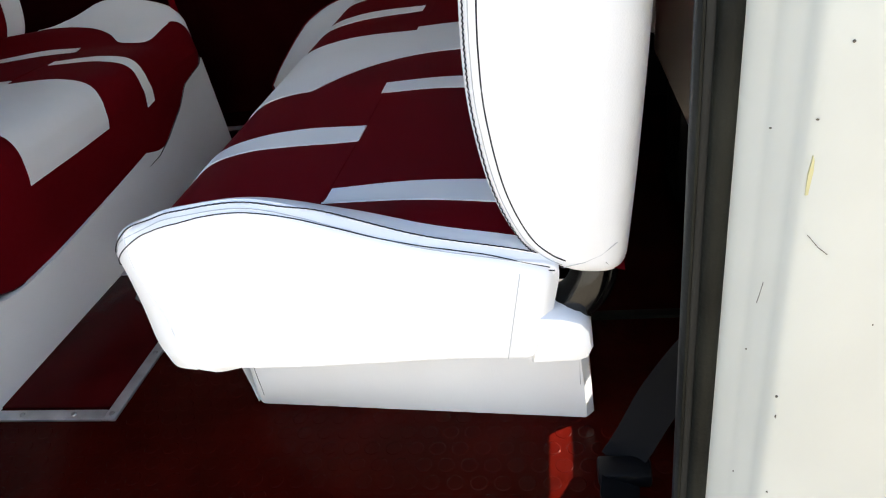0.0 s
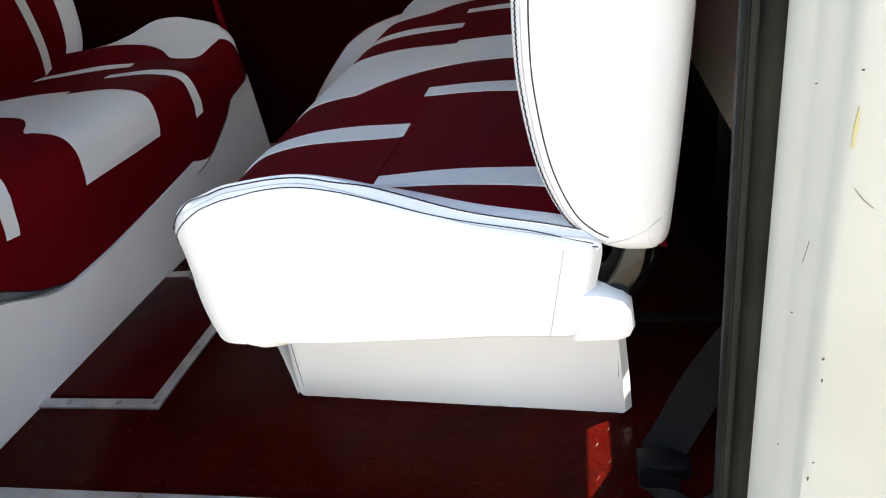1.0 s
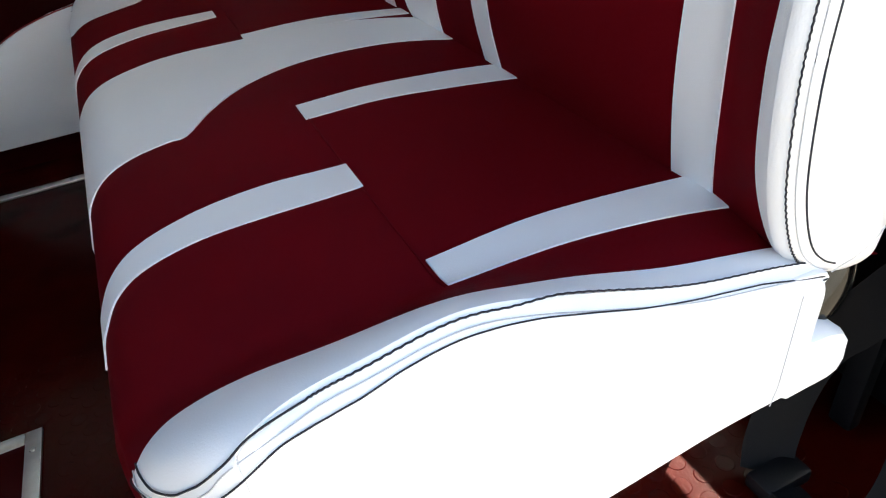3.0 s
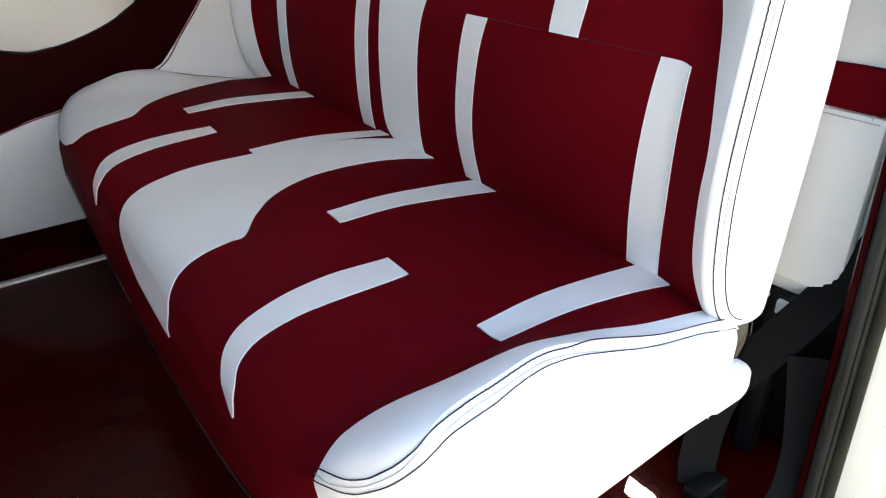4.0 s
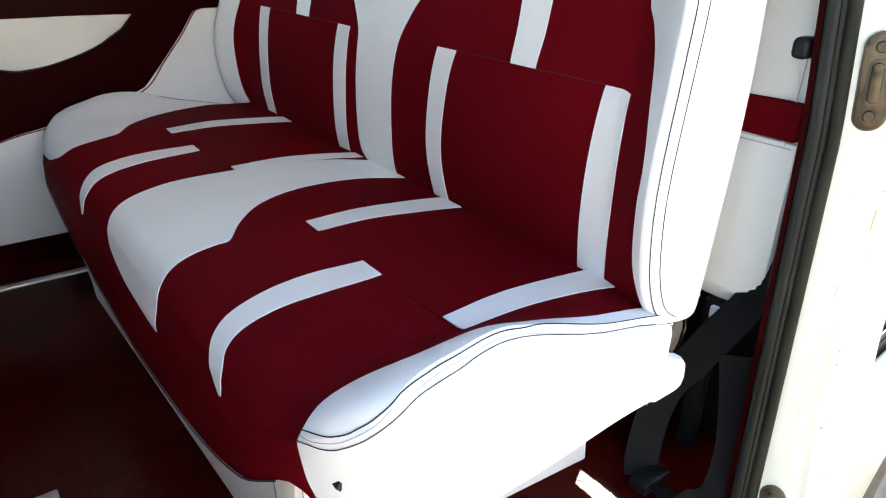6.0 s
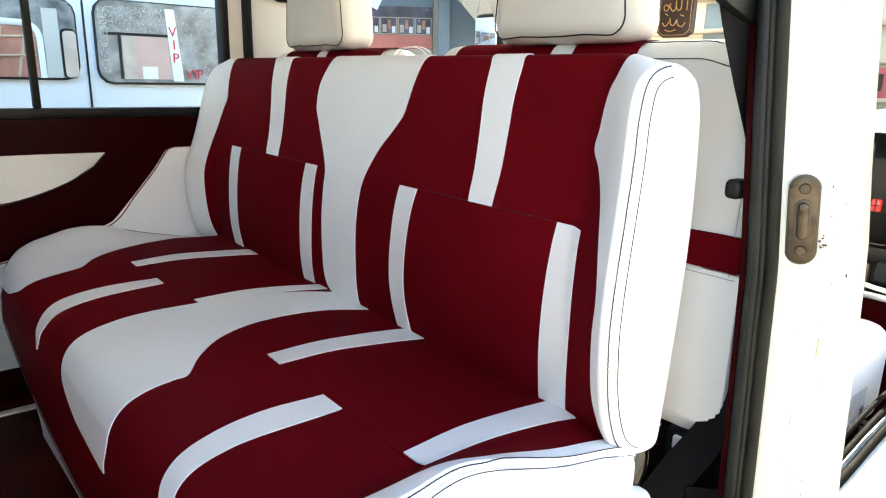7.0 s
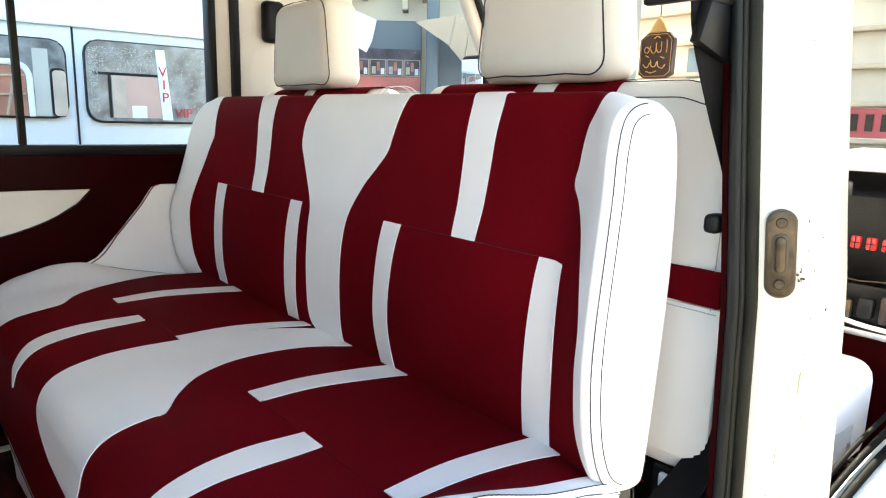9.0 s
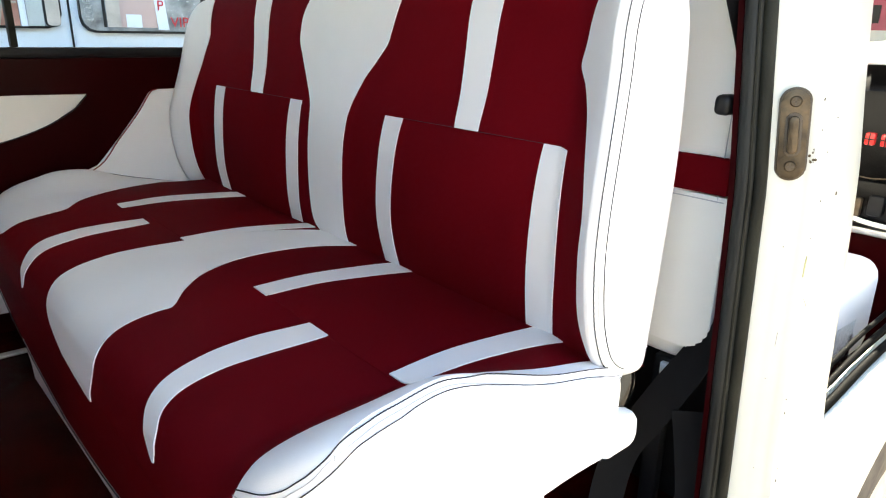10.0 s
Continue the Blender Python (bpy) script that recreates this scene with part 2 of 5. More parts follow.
def inset(outline, d):
    """A closed outline moved inwards by d (counter-clockwise or clockwise alike)."""
    p = np.array(outline, float)
    area = np.sum(p[:, 0] * np.roll(p[:, 1], -1) - np.roll(p[:, 0], -1) * p[:, 1])
    t = np.roll(p, -1, 0) - np.roll(p, 1, 0)
    t /= np.linalg.norm(t, axis=1)[:, None] + 1e-9
    nrm = np.stack([-t[:, 1], t[:, 0]], 1) * (1 if area > 0 else -1)
    return p + nrm * d

# ---- the upholstered benches ----
NEAR, FAR = -0.12, 1.11          # the bench's two ends across the van
CUSHION_MID = [(.455, .292), (.41, .304), (.36, .307), (.29, .308), (.22, .309), (.15, .309), (.09, .310), (.04, .308), (-.006, .298), (-.033, .274), (-.043, .241), (-.044, .20), (-.041, .14), (-.036, .07)]
CUSHION_END = [(.45, .281), (.42, .2885), (.36, .304), (.29, .3197), (.22, .343), (.15, .3655), (.09, .3655), (.060, .3572), (.0405, .3452), (.038, .3215), (.047, .293), (.055, .264), (.060, .237), (.070, .212)]
CUSHION_FAR = [(.45, .268), (.42, .274), (.36, .287), (.29, .303), (.22, .320), (.15, .343), (.09, .346), (.048, .335), (.027, .319), (.018, .300), (.016, .273), (.018, .232), (.026, .202), (.045, .182)]
BACK_MID = [(.41, .262), (.392, .29), (.386, .33), (.383, .38), (.382, .44), (.383, .49), (.386, .528), (.397, .57), (.406, .62), (.413, .66), (.424, .692), (.438, .711), (.456, .712), (.470, .695), (.474, .65), (.472, .55), (.462, .40), (.452, .27)]
BACK_END = [(.408, .279), (.385, .292), (.366, .315), (.350, .36), (.342, .42), (.342, .465), (.345, .505), (.350, .555), (.355, .61), (.357, .652), (.366, .685), (.390, .6995), (.426, .699), (.451, .682), (.463, .63), (.468, .52), (.459, .38), (.450, .285)]
BACK_FAR = [(.41, .268), (.38, .285), (.358, .315), (.344, .36), (.338, .42), (.342, .465), (.355, .505), (.372, .555), (.388, .61), (.402, .655), (.42, .685), (.44, .70), (.456, .697), (.467, .675), (.471, .62), (.470, .52), (.459, .38), (.450, .285)]
APRON = [p for p in CUSHION_MID[9:]]


def ends(y, reach, start):
    """How far a place across the bench belongs to the raised ends: 0 in the middle, 1 at the ends."""
    d = min(y - NEAR, FAR - y)
    return 1 - smooth01((d - start) / reach)


def nose_share(u):
    return smooth01((u - 6.8) / 1.7)


def full_round(p):
    """How far a point of the end outline belongs to the nose."""
    if p[1] > .25:
        return nose_share(np.interp(-p[0], [-.09, -.064, -.049, -.038], [6, 7, 8, 9]))
    return 1 - smooth01((p[0] - .072) / .04)


def edge_start(u):
    """Where the seat cover meets the end panel, from the bench's end."""
    return .012 - .0117 * nose_share(u)


def swell(x, z=.36):
    """The cushion's end panel bulges towards the door, most at its foot and at the nose."""
    top = .0185 + .0095 * math.exp(-((x - .085) / .055) ** 2)
    foot = .045 - .012 * smooth01((x - .14) / .24)
    return top + (foot - top) * min(max((.345 - z) / .12, 0.0), 1.0)


def apron_low(d):
    """How low the front apron hangs, by the distance from the bench's end."""
    d = max(d, 0)
    return .085 + .195 * math.exp(-d / .22) + .025 * math.exp(-d / .06)


def nose_low(d):
    """How low the near end's rounded nose hangs before it turns into the apron."""
    if d > .08:
        return apron_low(d)
    return float(np.interp(d, [0, .004, .012, .02, .03, .038, .045, .052, .06, .07, .08], [.2125, .2105, .2065, .2035, .204, .2105, .2215, .2345, .2425, .2375, apron_low(.08)]))


def cushion_point(u, y):
    d = min(y - NEAR, FAR - y)
    low = apron_low(d)
    if u <= 9:
        mid = at_index(CUSHION_MID, u)
    else:
        z = .272 + (u - 9) / 4 * (low - .272)
        mid = np.array((np.interp(-z, [-p[1] for p in APRON], [p[0] for p in APRON]), z))
    end = at_index(CUSHION_END if y < .5 else CUSHION_FAR, u)
    # flat rolled edge along the top, full round at the nose
    k = nose_share(u)
    flat = ends(y, 0.085, 0.005)
    wx = flat * (1 - k) + k * np.interp(d, [0, .001, .003, .008, .018, .031, .04, .052, .07, .09, .12], [1, .945, .87, .75, .60, .43, .31, .2, .11, .05, 0])
    k = smooth01((u - 9) / 1.8)
    wz = flat * (1 - k) + k * np.interp(d, [0, .01, .03, .045, .075], [1, .86, .46, .2, 0])
    x, z = mid[0] * (1 - wx) + end[0] * wx, mid[1] * (1 - wz) + end[1] * wz
    if y < .5 and u > 9 and d < .14:
        start = CUSHION_MID[9][1] * (1 - flat) + CUSHION_END[9][1] * flat
        low_z = start + (u - 9) / 4 * (nose_low(d) - start)
        z += (low_z - z) * smooth01((.14 - d) / .05)
    x -= 0.024 * smooth01((u - 6.5) / 2) * max(y, 0)
    # the seat dips a little where one sits
    if u < 8:
        for centre in (0.13, 0.73):
            z -= 0.002 * math.exp(-((y - centre) / 0.14) ** 2) * smooth01((8 - u) / 3)
    return Vector((x, y - swell(x, z) * flat * (y < .5), z))


def puff(x):
    """The backrest reaches a little further towards the door than the cushion."""
    return 0.015 + 0.002 * smooth01((x - .36) / .075)


def back_point(u, y):
    w = ends(y, 0.08, 0.005)
    x, z = at_index(BACK_MID, u) * (1 - w) + at_index(BACK_END if y < .5 else BACK_FAR, u) * w
    if 1 < u < 6:
        for centre in (0.12, 0.73):
            x -= 0.006 * math.exp(-((y - centre) / 0.16) ** 2) * math.sin((u - 1) / 5 * math.pi)
    return Vector((x, y - puff(x) * w * (y < .5), z))


def lifted(surface, u, y, h):
    """A point h above the upholstery."""
    p = surface(u, y)
    a = surface(min(u + 0.05, 17), y) - surface(max(u - 0.05, 0), y)
    b = surface(u, min(y + 0.004, FAR)) - surface(u, max(y - 0.004, NEAR))
    n = b.cross(a) if surface is cushion_point else a.cross(b)
    if n.length < 1e-9:
        return p
    n.normalize()
    return p + n * h


def nose_point(y0, s, u, v, off):
    """A point off above the cushion's nose; v runs from the end panel (below 0) round to the front."""
    if v <= 0:
        line = CUSHION_END if s > 0 else CUSHION_FAR
        p, t = at_index(line, u), at_index(line, min(u + .05, 13)) - at_index(line, u - .05)
        q = p - v * np.array((-t[1], t[0])) / np.linalg.norm(t)
        return Vector((q[0], y0 - s * off + s * edge_start(u) * smooth01(1 + v / .01) - swell(q[0], q[1]) * (s > 0), q[1]))
    p = cushion_point(u, y0 + s * v)
    out = Vector((p.x - .075, p.y - (y0 + s * .06), 0)).normalized() * off
    return p + out + Vector((0, 0, off * (1 - smooth01((u - 7.4) / 1.6))))


# White insets of the cushion: place along the section, then the two edges across the bench.
CUSHION_INSETS = [
    [(4.62, .110, .154), (5.7, .108, .157), (7.2, .103, .143), (8.3, .09, .124), (8.8, .074, .108), (9.2, .066, .088), (9.6, .062, .066)],
    [(4.6, -.044, -.010), (3.3, -.043, -.004), (1.9, -.055, -.015), (0.5, -.066, -.025)],
    [(4.68, .264, .302), (3.4, .262, .303), (2.0, .238, .284), (0.5, .215, .26)],
    [(0.5, .36, .46), (1.6, .387, .497), (2.8, .424, .542), (4.1, .426, .562), (5.1, .398, .566), (5.9, .348, .564), (6.5, .300, .560), (6.9, .297, .556), (7.5, .294, .548), (8.4, .282, .528), (9.0, .272, .505), (9.4, .268, .47), (9.8, .266, .38), (10.1, .265, .28)],
    [(4.68, .556, .588), (3.2, .552, .588), (1.8, .525, .556), (0.5, .50, .53)],
    [(4.86, .712, .75), (5.8, .70, .747), (7.5, .68, .732), (8.5, .66, .70), (9.1, .655, .68), (9.5, .653, .658)],
    [(5.0, .851, .886), (3.6, .853, .897), (2.0, .825, .87), (0.5, .80, .845)],
    [(0.9, NEAR + .012, -.092), (2.0, NEAR + .012, -.0915), (3.0, NEAR + .012, -.0885), (4.0, NEAR + .012, -.083), (5.0, NEAR + .012, -.0845), (6.0, NEAR + .012, -.074), (7.0, NEAR + .012, -.064), (7.8, NEAR + .012, -.063), (8.5, NEAR + .012, -.0655), (9.4, NEAR + .012, -.065), (10.4, NEAR + .012, -.066), (11.6, NEAR + .012, -.0685), (12.95, NEAR + .012, -.074)],
    [(2.4, 1.07, 1.098), (3.4, 1.04, 1.098), (4.3, 1.022, 1.098), (5.1, .995, 1.098), (5.9, .95, 1.098), (6.5, .90, 1.098), (7.0, .888, 1.098), (7.8, .882, 1.098), (8.6, .885, 1.098), (9.2, .94, 1.098), (9.6, 1.0, 1.098), (10.4, 1.05, 1.098), (12.95, 1.06, 1.098)],
]
# White insets of the backrest.
BACK_INSETS = [
    [(0.6, -.044, -.003), (2.0, -.046, -.004), (3.5, -.049, -.006), (6.0, -.051, -.016)],
    [(0.6, .25, .285), (1.5, .262, .298), (3.0, .274, .312), (4.5, .264, .304), (6.0, .249, .291)],
    [(6.0, .094, .138), (8.0, .091, .142), (10.0, .092, .148), (11.2, .10, .158), (12.6, .10, .158)],
    [(0.6, .555, .596), (2.0, .566, .606), (4.0, .556, .598), (6.0, .542, .582)],
    [(0.6, .88, .922), (1.5, .892, .936), (3.0, .90, .945), (6.0, .872, .918)],
    [(6.0, .697, .748), (8.5, .704, .764), (10.0, .712, .778), (11.2, .724, .796), (12.6, .724, .796)],
    [(0.6, .385, .42), (1.0, .396, .46), (1.5, .408, .505), (2.0, .413, .520), (3.0, .413, .522), (4.0, .41, .52), (5.0, .402, .515), (6.0, .389, .513), (7.0, .367, .543), (7.6, .338, .562), (8.1, .316, .576), (8.6, .308, .577), (9.2, .303, .575), (10.0, .299, .566), (11.0, .297, .562), (12.6, .295, .56)],
    [(0.8, NEAR + .012, -.106), (1.5, NEAR + .012, -.102), (2.2, NEAR + .012, -.098), (3.0, NEAR + .012, -.093), (4.0, NEAR + .012, -.093), (5.0, NEAR + .012, -.094), (6.0, NEAR + .012, -.088), (7.0, NEAR + .012, -.076), (7.5, NEAR + .012, -.062), (7.85, NEAR + .012, -.047), (8.4, NEAR + .012, -.05), (9.4, NEAR + .012, -.053), (10.3, NEAR + .012, -.06), (12.6, NEAR + .012, -.052), (14.0, NEAR + .012, -.04), (16.8, NEAR + .012, -.04)],
    [(0.8, 1.03, 1.098), (2.0, 1.052, 1.098), (4.0, 1.056, 1.098), (5.0, 1.05, 1.098), (6.0, 1.036, 1.098), (7.0, 1.02, 1.098), (7.6, 1.004, 1.098), (8.1, .988, 1.098), (8.7, .988, 1.098), (9.8, .994, 1.098), (11.0, 1.0, 1.098), (12.6, 1.0, 1.098)],
]


def inset_panel(surface, rows, h=0.0014):
    """A sewn-in panel that follows the upholstery, with a turned-down edge."""
    line = spline(rows, 8 * len(rows))
    grid = []
    for u, lo, hi in line:
        if surface is cushion_point and lo < NEAR + .0125:
            lo = NEAR + edge_start(u)
        if surface is cushion_point and hi > FAR - .0125:
            hi = FAR - edge_start(u)
        nose = surface is cushion_point and (lo < NEAR + .0125 or hi > FAR - .0125)
        ys = lo + (max(hi, lo + 1e-4) - lo) * ((1 - np.cos(np.linspace(0, math.pi, 17))) / 2 if nose else np.linspace(0, 1, 9))
        up = h - .0008 * nose_share(u) if nose else h
        grid.append([lifted(surface, u, lo, -0.001)] + [lifted(surface, u, y, up) for y in ys] + [lifted(surface, u, ys[-1], -0.001)])
    count = len(grid[0])
    first = [lifted(surface, line[0][0], y, -0.001) for y in np.linspace(line[0][1], line[0][2], count)]
    last = [lifted(surface, line[-1][0], y, -0.001) for y in np.linspace(line[-1][1], line[-1][2], count)]
    return [first] + grid + [last]


def bench(name, label, turn, skirt_near, skirt_far, skew, plain_near=False):
    """A two-seat bench: cushion, backrest and skirted box. turn puts a point of the bench into the van."""
    root = thing(name, label, "bench seat", "upholstered benches of the van")

    def put(rows):
        return [[turn(p) for p in row] for row in rows]

    def lines(parent, pts, mat, radius=0.0008, title="stitching"):
        return part(title, a_tube([turn(p) for p in pts], radius, 5), mat, parent)

    across = np.concatenate([np.linspace(NEAR + .012, NEAR + .2, 26), np.linspace(NEAR + .22, FAR - .22, 50), np.linspace(FAR - .2, FAR - .012, 26)])
    def spread(u):
        a = edge_start(u)
        near = [NEAR + a + (y - NEAR - .012) * (.2 - a) / .188 for y in across[:26]]
        return near + list(across[26:-26]) + [NEAR + FAR - y for y in reversed(near)]
    # cushion
    cushion = part("seat_cushion", sheet(put([[cushion_point(u, y) for y in spread(u)] for u in np.linspace(0, 13, 96)])), MAROON, root, "maroon vinyl seat cushion with white insets")
    for rows in CUSHION_INSETS:
        if plain_near and rows[-1][0] > 8 and rows[0][1] > NEAR + .02:
            # square-cut at the front edge
            if rows[0][1] > 1:
                rows = [r for r in rows if r[0] < 7.2] + [(7.6, .90, 1.098), (7.95, .99, 1.098), (8.3, 1.03, 1.098), (10.4, 1.055, 1.098)]
            else:
                rows = [r for r in rows if r[0] < 8.55]
                u, lo, hi = rows[-1]
                last = 10.05 if hi - lo > .1 else 10.45
                rows += [(9.2, lo - .014, hi - .02), (last, lo - .032, hi - .042)]
        part("inset_panel", sheet(put(inset_panel(cushion_point, rows))), WHITE, cushion, "white vinyl inset")
    # cushion ends
    for y0, s in ((NEAR, 1), (FAR, -1)):
        line = CUSHION_END if s > 0 else CUSHION_FAR
        top = [tuple(at_index(line, u)) for u in np.linspace(1.4, 13, 60)]
        foot = [(.087, .2055), (.12, .2040), (.2, .2033), (.3, .2015), (.36, .198), (.375, .197), (.382, .203), (.388, .230), (.394, .262), (.399, .280)]
        outline = top + (foot if s > 0 else [(a, b - .025) for a, b in foot])
        outline = rounded(resample(outline, .0052), 6)
        rings = []
        for d, y in ((.0014, .0152), (-.0005, .0125), (.003, .008), (.006, .0042), (.009, .0014)):
            rings.append([Vector((a, y0 + s * max(.0004 + (y - .0004) * (1 - full_round(p)), .008 if y > .015 else 0) - swell(a, b) * (s > 0), b)) for p, (a, b) in zip(outline, inset(outline, d))])
        # at the nose the panel meets the edge of the seat cover
        border = [cushion_point(u, y0 + s * edge_start(u)) for u in np.linspace(5.6, 13, 260)]
        plan = np.array([(p.x, p.z) for p in border])
        nearest = [np.hypot(plan[:, 0] - p[0], plan[:, 1] - p[1]) for p in outline]
        joint = [k for k, p in enumerate(outline) if full_round(p) > 0 and nearest[k].min() < .02]
        index = np.array([nearest[k].argmin() for k in joint], float)
        for _ in range(10):
            index[1:-1] = .25 * index[:-2] + .5 * index[1:-1] + .25 * index[2:]
        for k, i in zip(joint, index):
            w = min(full_round(outline[k]) * 12, 1.0)
            q = border[int(round(i))]
            rings[0][k] = rings[0][k].lerp(q + Vector((.0006, s * .0006, 0)), w)
            if i < 258:
                rings[1][k] = rings[1][k].lerp(q, w * .85)
                rings[2][k] = rings[2][k].lerp(q, w * .30)
        middle = [Vector((min(max(p.x, .105), .345), p.y, .275)) for p in rings[-1]]
        rings += [[p.lerp(q, k) for p, q in zip(rings[-1], middle)] for k in (.35, .7, 1)]
        for ring in rings[-3:]:
            for p in ring:
                p.y = y0 - s * .0002 - swell(p.x, p.z) * (s > 0)
        bm = sheet(put(rings), close=True)
        bmesh.ops.remove_doubles(bm, verts=bm.verts, dist=.0004)
        end = part("end_panel", bm, WHITE, cushion, "white vinyl end panel with double stitching")
        if y0 == NEAR or not plain_near:
            # the seams run along the top edge and cross the nose
            def on_edge(u, d, v):
                p, t = at_index(line, u), at_index(line, u + .05) - at_index(line, u - .05)
                q = p + d * np.array((-t[1], t[0])) / np.linalg.norm(t)
                return Vector((q[0], y0 + s * v - swell(q[0], q[1]) * (s > 0), q[1]))
            def roll(d):
                return float(np.interp(d, [-.0016, 0, .003, .006, .009], [.016, .013, .008, .0042, .0014]))
            def over(u, d):
                return .0004 + (roll(d) - .0004) * (1 - full_round(at_index(line, u))) - .0008
            def run_on(path, nose):
                ahead = [path[-6], path[-1]] + [nose_point(y0, s, u, v, .0016) for u, v in nose]
                path = path + [Vector(p) for p in spline([tuple(p) for p in ahead], 90)][9:]
                for _ in range(14):
                    eased = [path[k - 1] * .25 + path[k] * .5 + path[k + 1] * .25 for k in range(len(path) - 88, len(path) - 48)]
                    path[len(path) - 88:len(path) - 48] = eased
                return path
            def drop(x):
                return float(np.interp(x, [.05, .06, .075, .09, .11, .16, .19, .22, .25, .28, .31, .34, .37, .45], [.0068, .0082, .0088, .0087, .0074, .007, .0058, .0052, .005, .004, .0033, .0033, .0045, .005]))
            us = np.linspace(1.5, 7.35, 90)
            dark = [on_edge(u, drop(at_index(line, u)[0]), over(u, drop(at_index(line, u)[0]))) for u in us]
            dark = run_on(dark, ((8.47, .0006), (8.88, .0065), (9.15, .013), (9.30, .0191), (9.43, .0267), (9.49, .0327), (9.43, .0388), (9.28, .0448), (9.05, .0515), (8.98, .055)))
            lines(end, dark, THREAD, .0005)
            pale = [on_edge(u, .0048 * smooth01((7.6 - u) / .6) + .004 * (1 - smooth01((7.6 - u) / .6)), over(u, .0045)) for u in np.linspace(1.5, 7.0, 80)]
            pale = run_on(pale, ((8.25, .0035), (8.62, .0068), (8.88, .0122), (9.06, .0185), (9.2, .0255), (9.24, .032), (9.18, .0382), (9.03, .0455), (8.82, .055)))
            lines(end, pale, PALE_THREAD, .0004)
            wavy = []
            for k, u in enumerate(np.linspace(0.9, 6.9, 136)):
                fore = smooth01((.21 - at_index(line, u)[0]) / .04)
                wavy.append(on_edge(u, -.0018 + .0032 * fore, .0122 - .003 * fore + .0006 * (k % 2)))
            wavy = run_on(wavy, ((7.58, .0066), (8.03, .0042), (8.35, .007), (8.62, .0115), (8.82, .0176), (8.97, .0236), (9.0, .0312), (8.93, .0373), (8.78, .0464), (8.68, .055)))
            lines(end, wavy, THREAD, .0006)
    # backrest
    back = part("backrest", sheet(put([[back_point(u, y) for y in across] for u in np.linspace(0, 17, 110)])), MAROON, root, "maroon vinyl backrest with white insets")
    for rows in BACK_INSETS:
        part("inset_panel", sheet(put(inset_panel(back_point, rows))), WHITE, back, "white vinyl inset")
    # Lumbar seam: a thin dark line draws the shade in its crease.
    for a, b in ((-.014, .247), (.584, .870)):
        lines(back, [lifted(back_point, 6.0, y, .0006) for y in np.linspace(a, b, 30)], THREAD, .0004, "lumbar_seam_shade")
    for y0, s in ((NEAR, 1), (FAR, -1)):
        profile = BACK_END if s > 0 else BACK_FAR
        outline = [tuple(at_index(profile, u)) for u in np.linspace(0, 17, 80)] + [(.444, .277), (.426, .2765)]
        outline = rounded(resample(outline, .006), 3)
        rings = []
        for d, y in ((-.0016, .016), (-.0016, .012), (.001, .0075), (.004, .0035), (.009, .001), (.015, -.0004)):
            rings.append([Vector((a, y0 + s * (y - puff(a) * (s > 0)), b)) for a, b in inset(outline, d)])
        middle = sum((p for p in rings[-1]), Vector()) / len(outline)
        rings += [[p.lerp(middle, k) for p in rings[-1]] for k in (.25, .5, .75)]
        for ring in rings[-3:]:
            for p in ring:
                p.y = y0 - s * (.001 + puff(p.x) * (s > 0))
        bm = sheet(put(rings), close=True)
        bm.verts.ensure_lookup_table()
        cap = bm.faces.new(bm.verts[-len(outline):])
        bmesh.ops.triangulate(bm, faces=[cap])
        end = part("end_panel", bm, WHITE, back, "white vinyl side panel with double stitching")
        for d, y, mat, r in ((.0115, .0001, THREAD, .0006), (.0055, .0022, PALE_THREAD, .0004)):
            run = [at_index(profile, u) for u in np.linspace(0.4, 11.2, 110)]
            seam = []
            for k, p in enumerate(run):
                t = run[min(k + 1, 109)] - run[max(k - 1, 0)]
                t /= np.linalg.norm(t)
                q = p + d * np.array((t[1], -t[0]))
                seam.append(Vector((q[0], y0 + s * (y - puff(q[0]) * (s > 0)), q[1])))
            lines(end, seam, mat, r)
        us = np.linspace(0.3, 11.3, 220)
        wavy = []
        for k, u in enumerate(us):
            p, t = at_index(profile, u), at_index(profile, min(u + .05, 17)) - at_index(profile, max(u - .05, 0))
            t /= np.linalg.norm(t)
            q = p + (.0016 + .0004 * (-1) ** k) * np.array((t[1], -t[0]))
            wavy.append(Vector((q[0], y0 + s * (.0052 - puff(q[0]) * (s > 0)), q[1])))
        lines(end, wavy, THREAD, .0006)
        # short seam near the foot of the side panel
        lines(end, [Vector((a, y0 - s * (.0002 + puff(a) * (s > 0)), b)) for a, b in ((.402, .288), (.418, .292), (.432, .299), (.444, .310))], PALE_THREAD, .0004)
    # skirted box below the cushion
    y0, y1 = skirt_near, skirt_far
    rows = []
    for z, grow in ((.0, .0), (.004, .002), (.05, .0), (.1, -.003), (.15, -.008), (.19, -.012)):
        a, b, c, d = -grow - .0, .424 + grow, y0 - grow, y1 + grow
        ring = []
        for (x, y, sx, sy) in ((a, c, 1, 1), (b, c - .028, -1, 1), (b, d, -1, -1), (a - skew * d, d, 1, -1)):
            r = .008
            corner = [(x + sx * r, y), (x, y + sy * r)]
            if sx * sy > 0:
                corner.reverse()
            ring += corner
        rows.append([Vector((x, y, z)) for x, y in ring])
    for a, b in ((-.045, .302), (.556, .886)):
        lines(cushion, [lifted(cushion_point, 4.64, y, .0002) for y in np.linspace(a, b, 30)], MAROON, .0007, "cross_seam")
    skirt = part("box_skirt", sheet(put(rows), close=True), WHITE, root, "white vinyl skirt round the seat box")
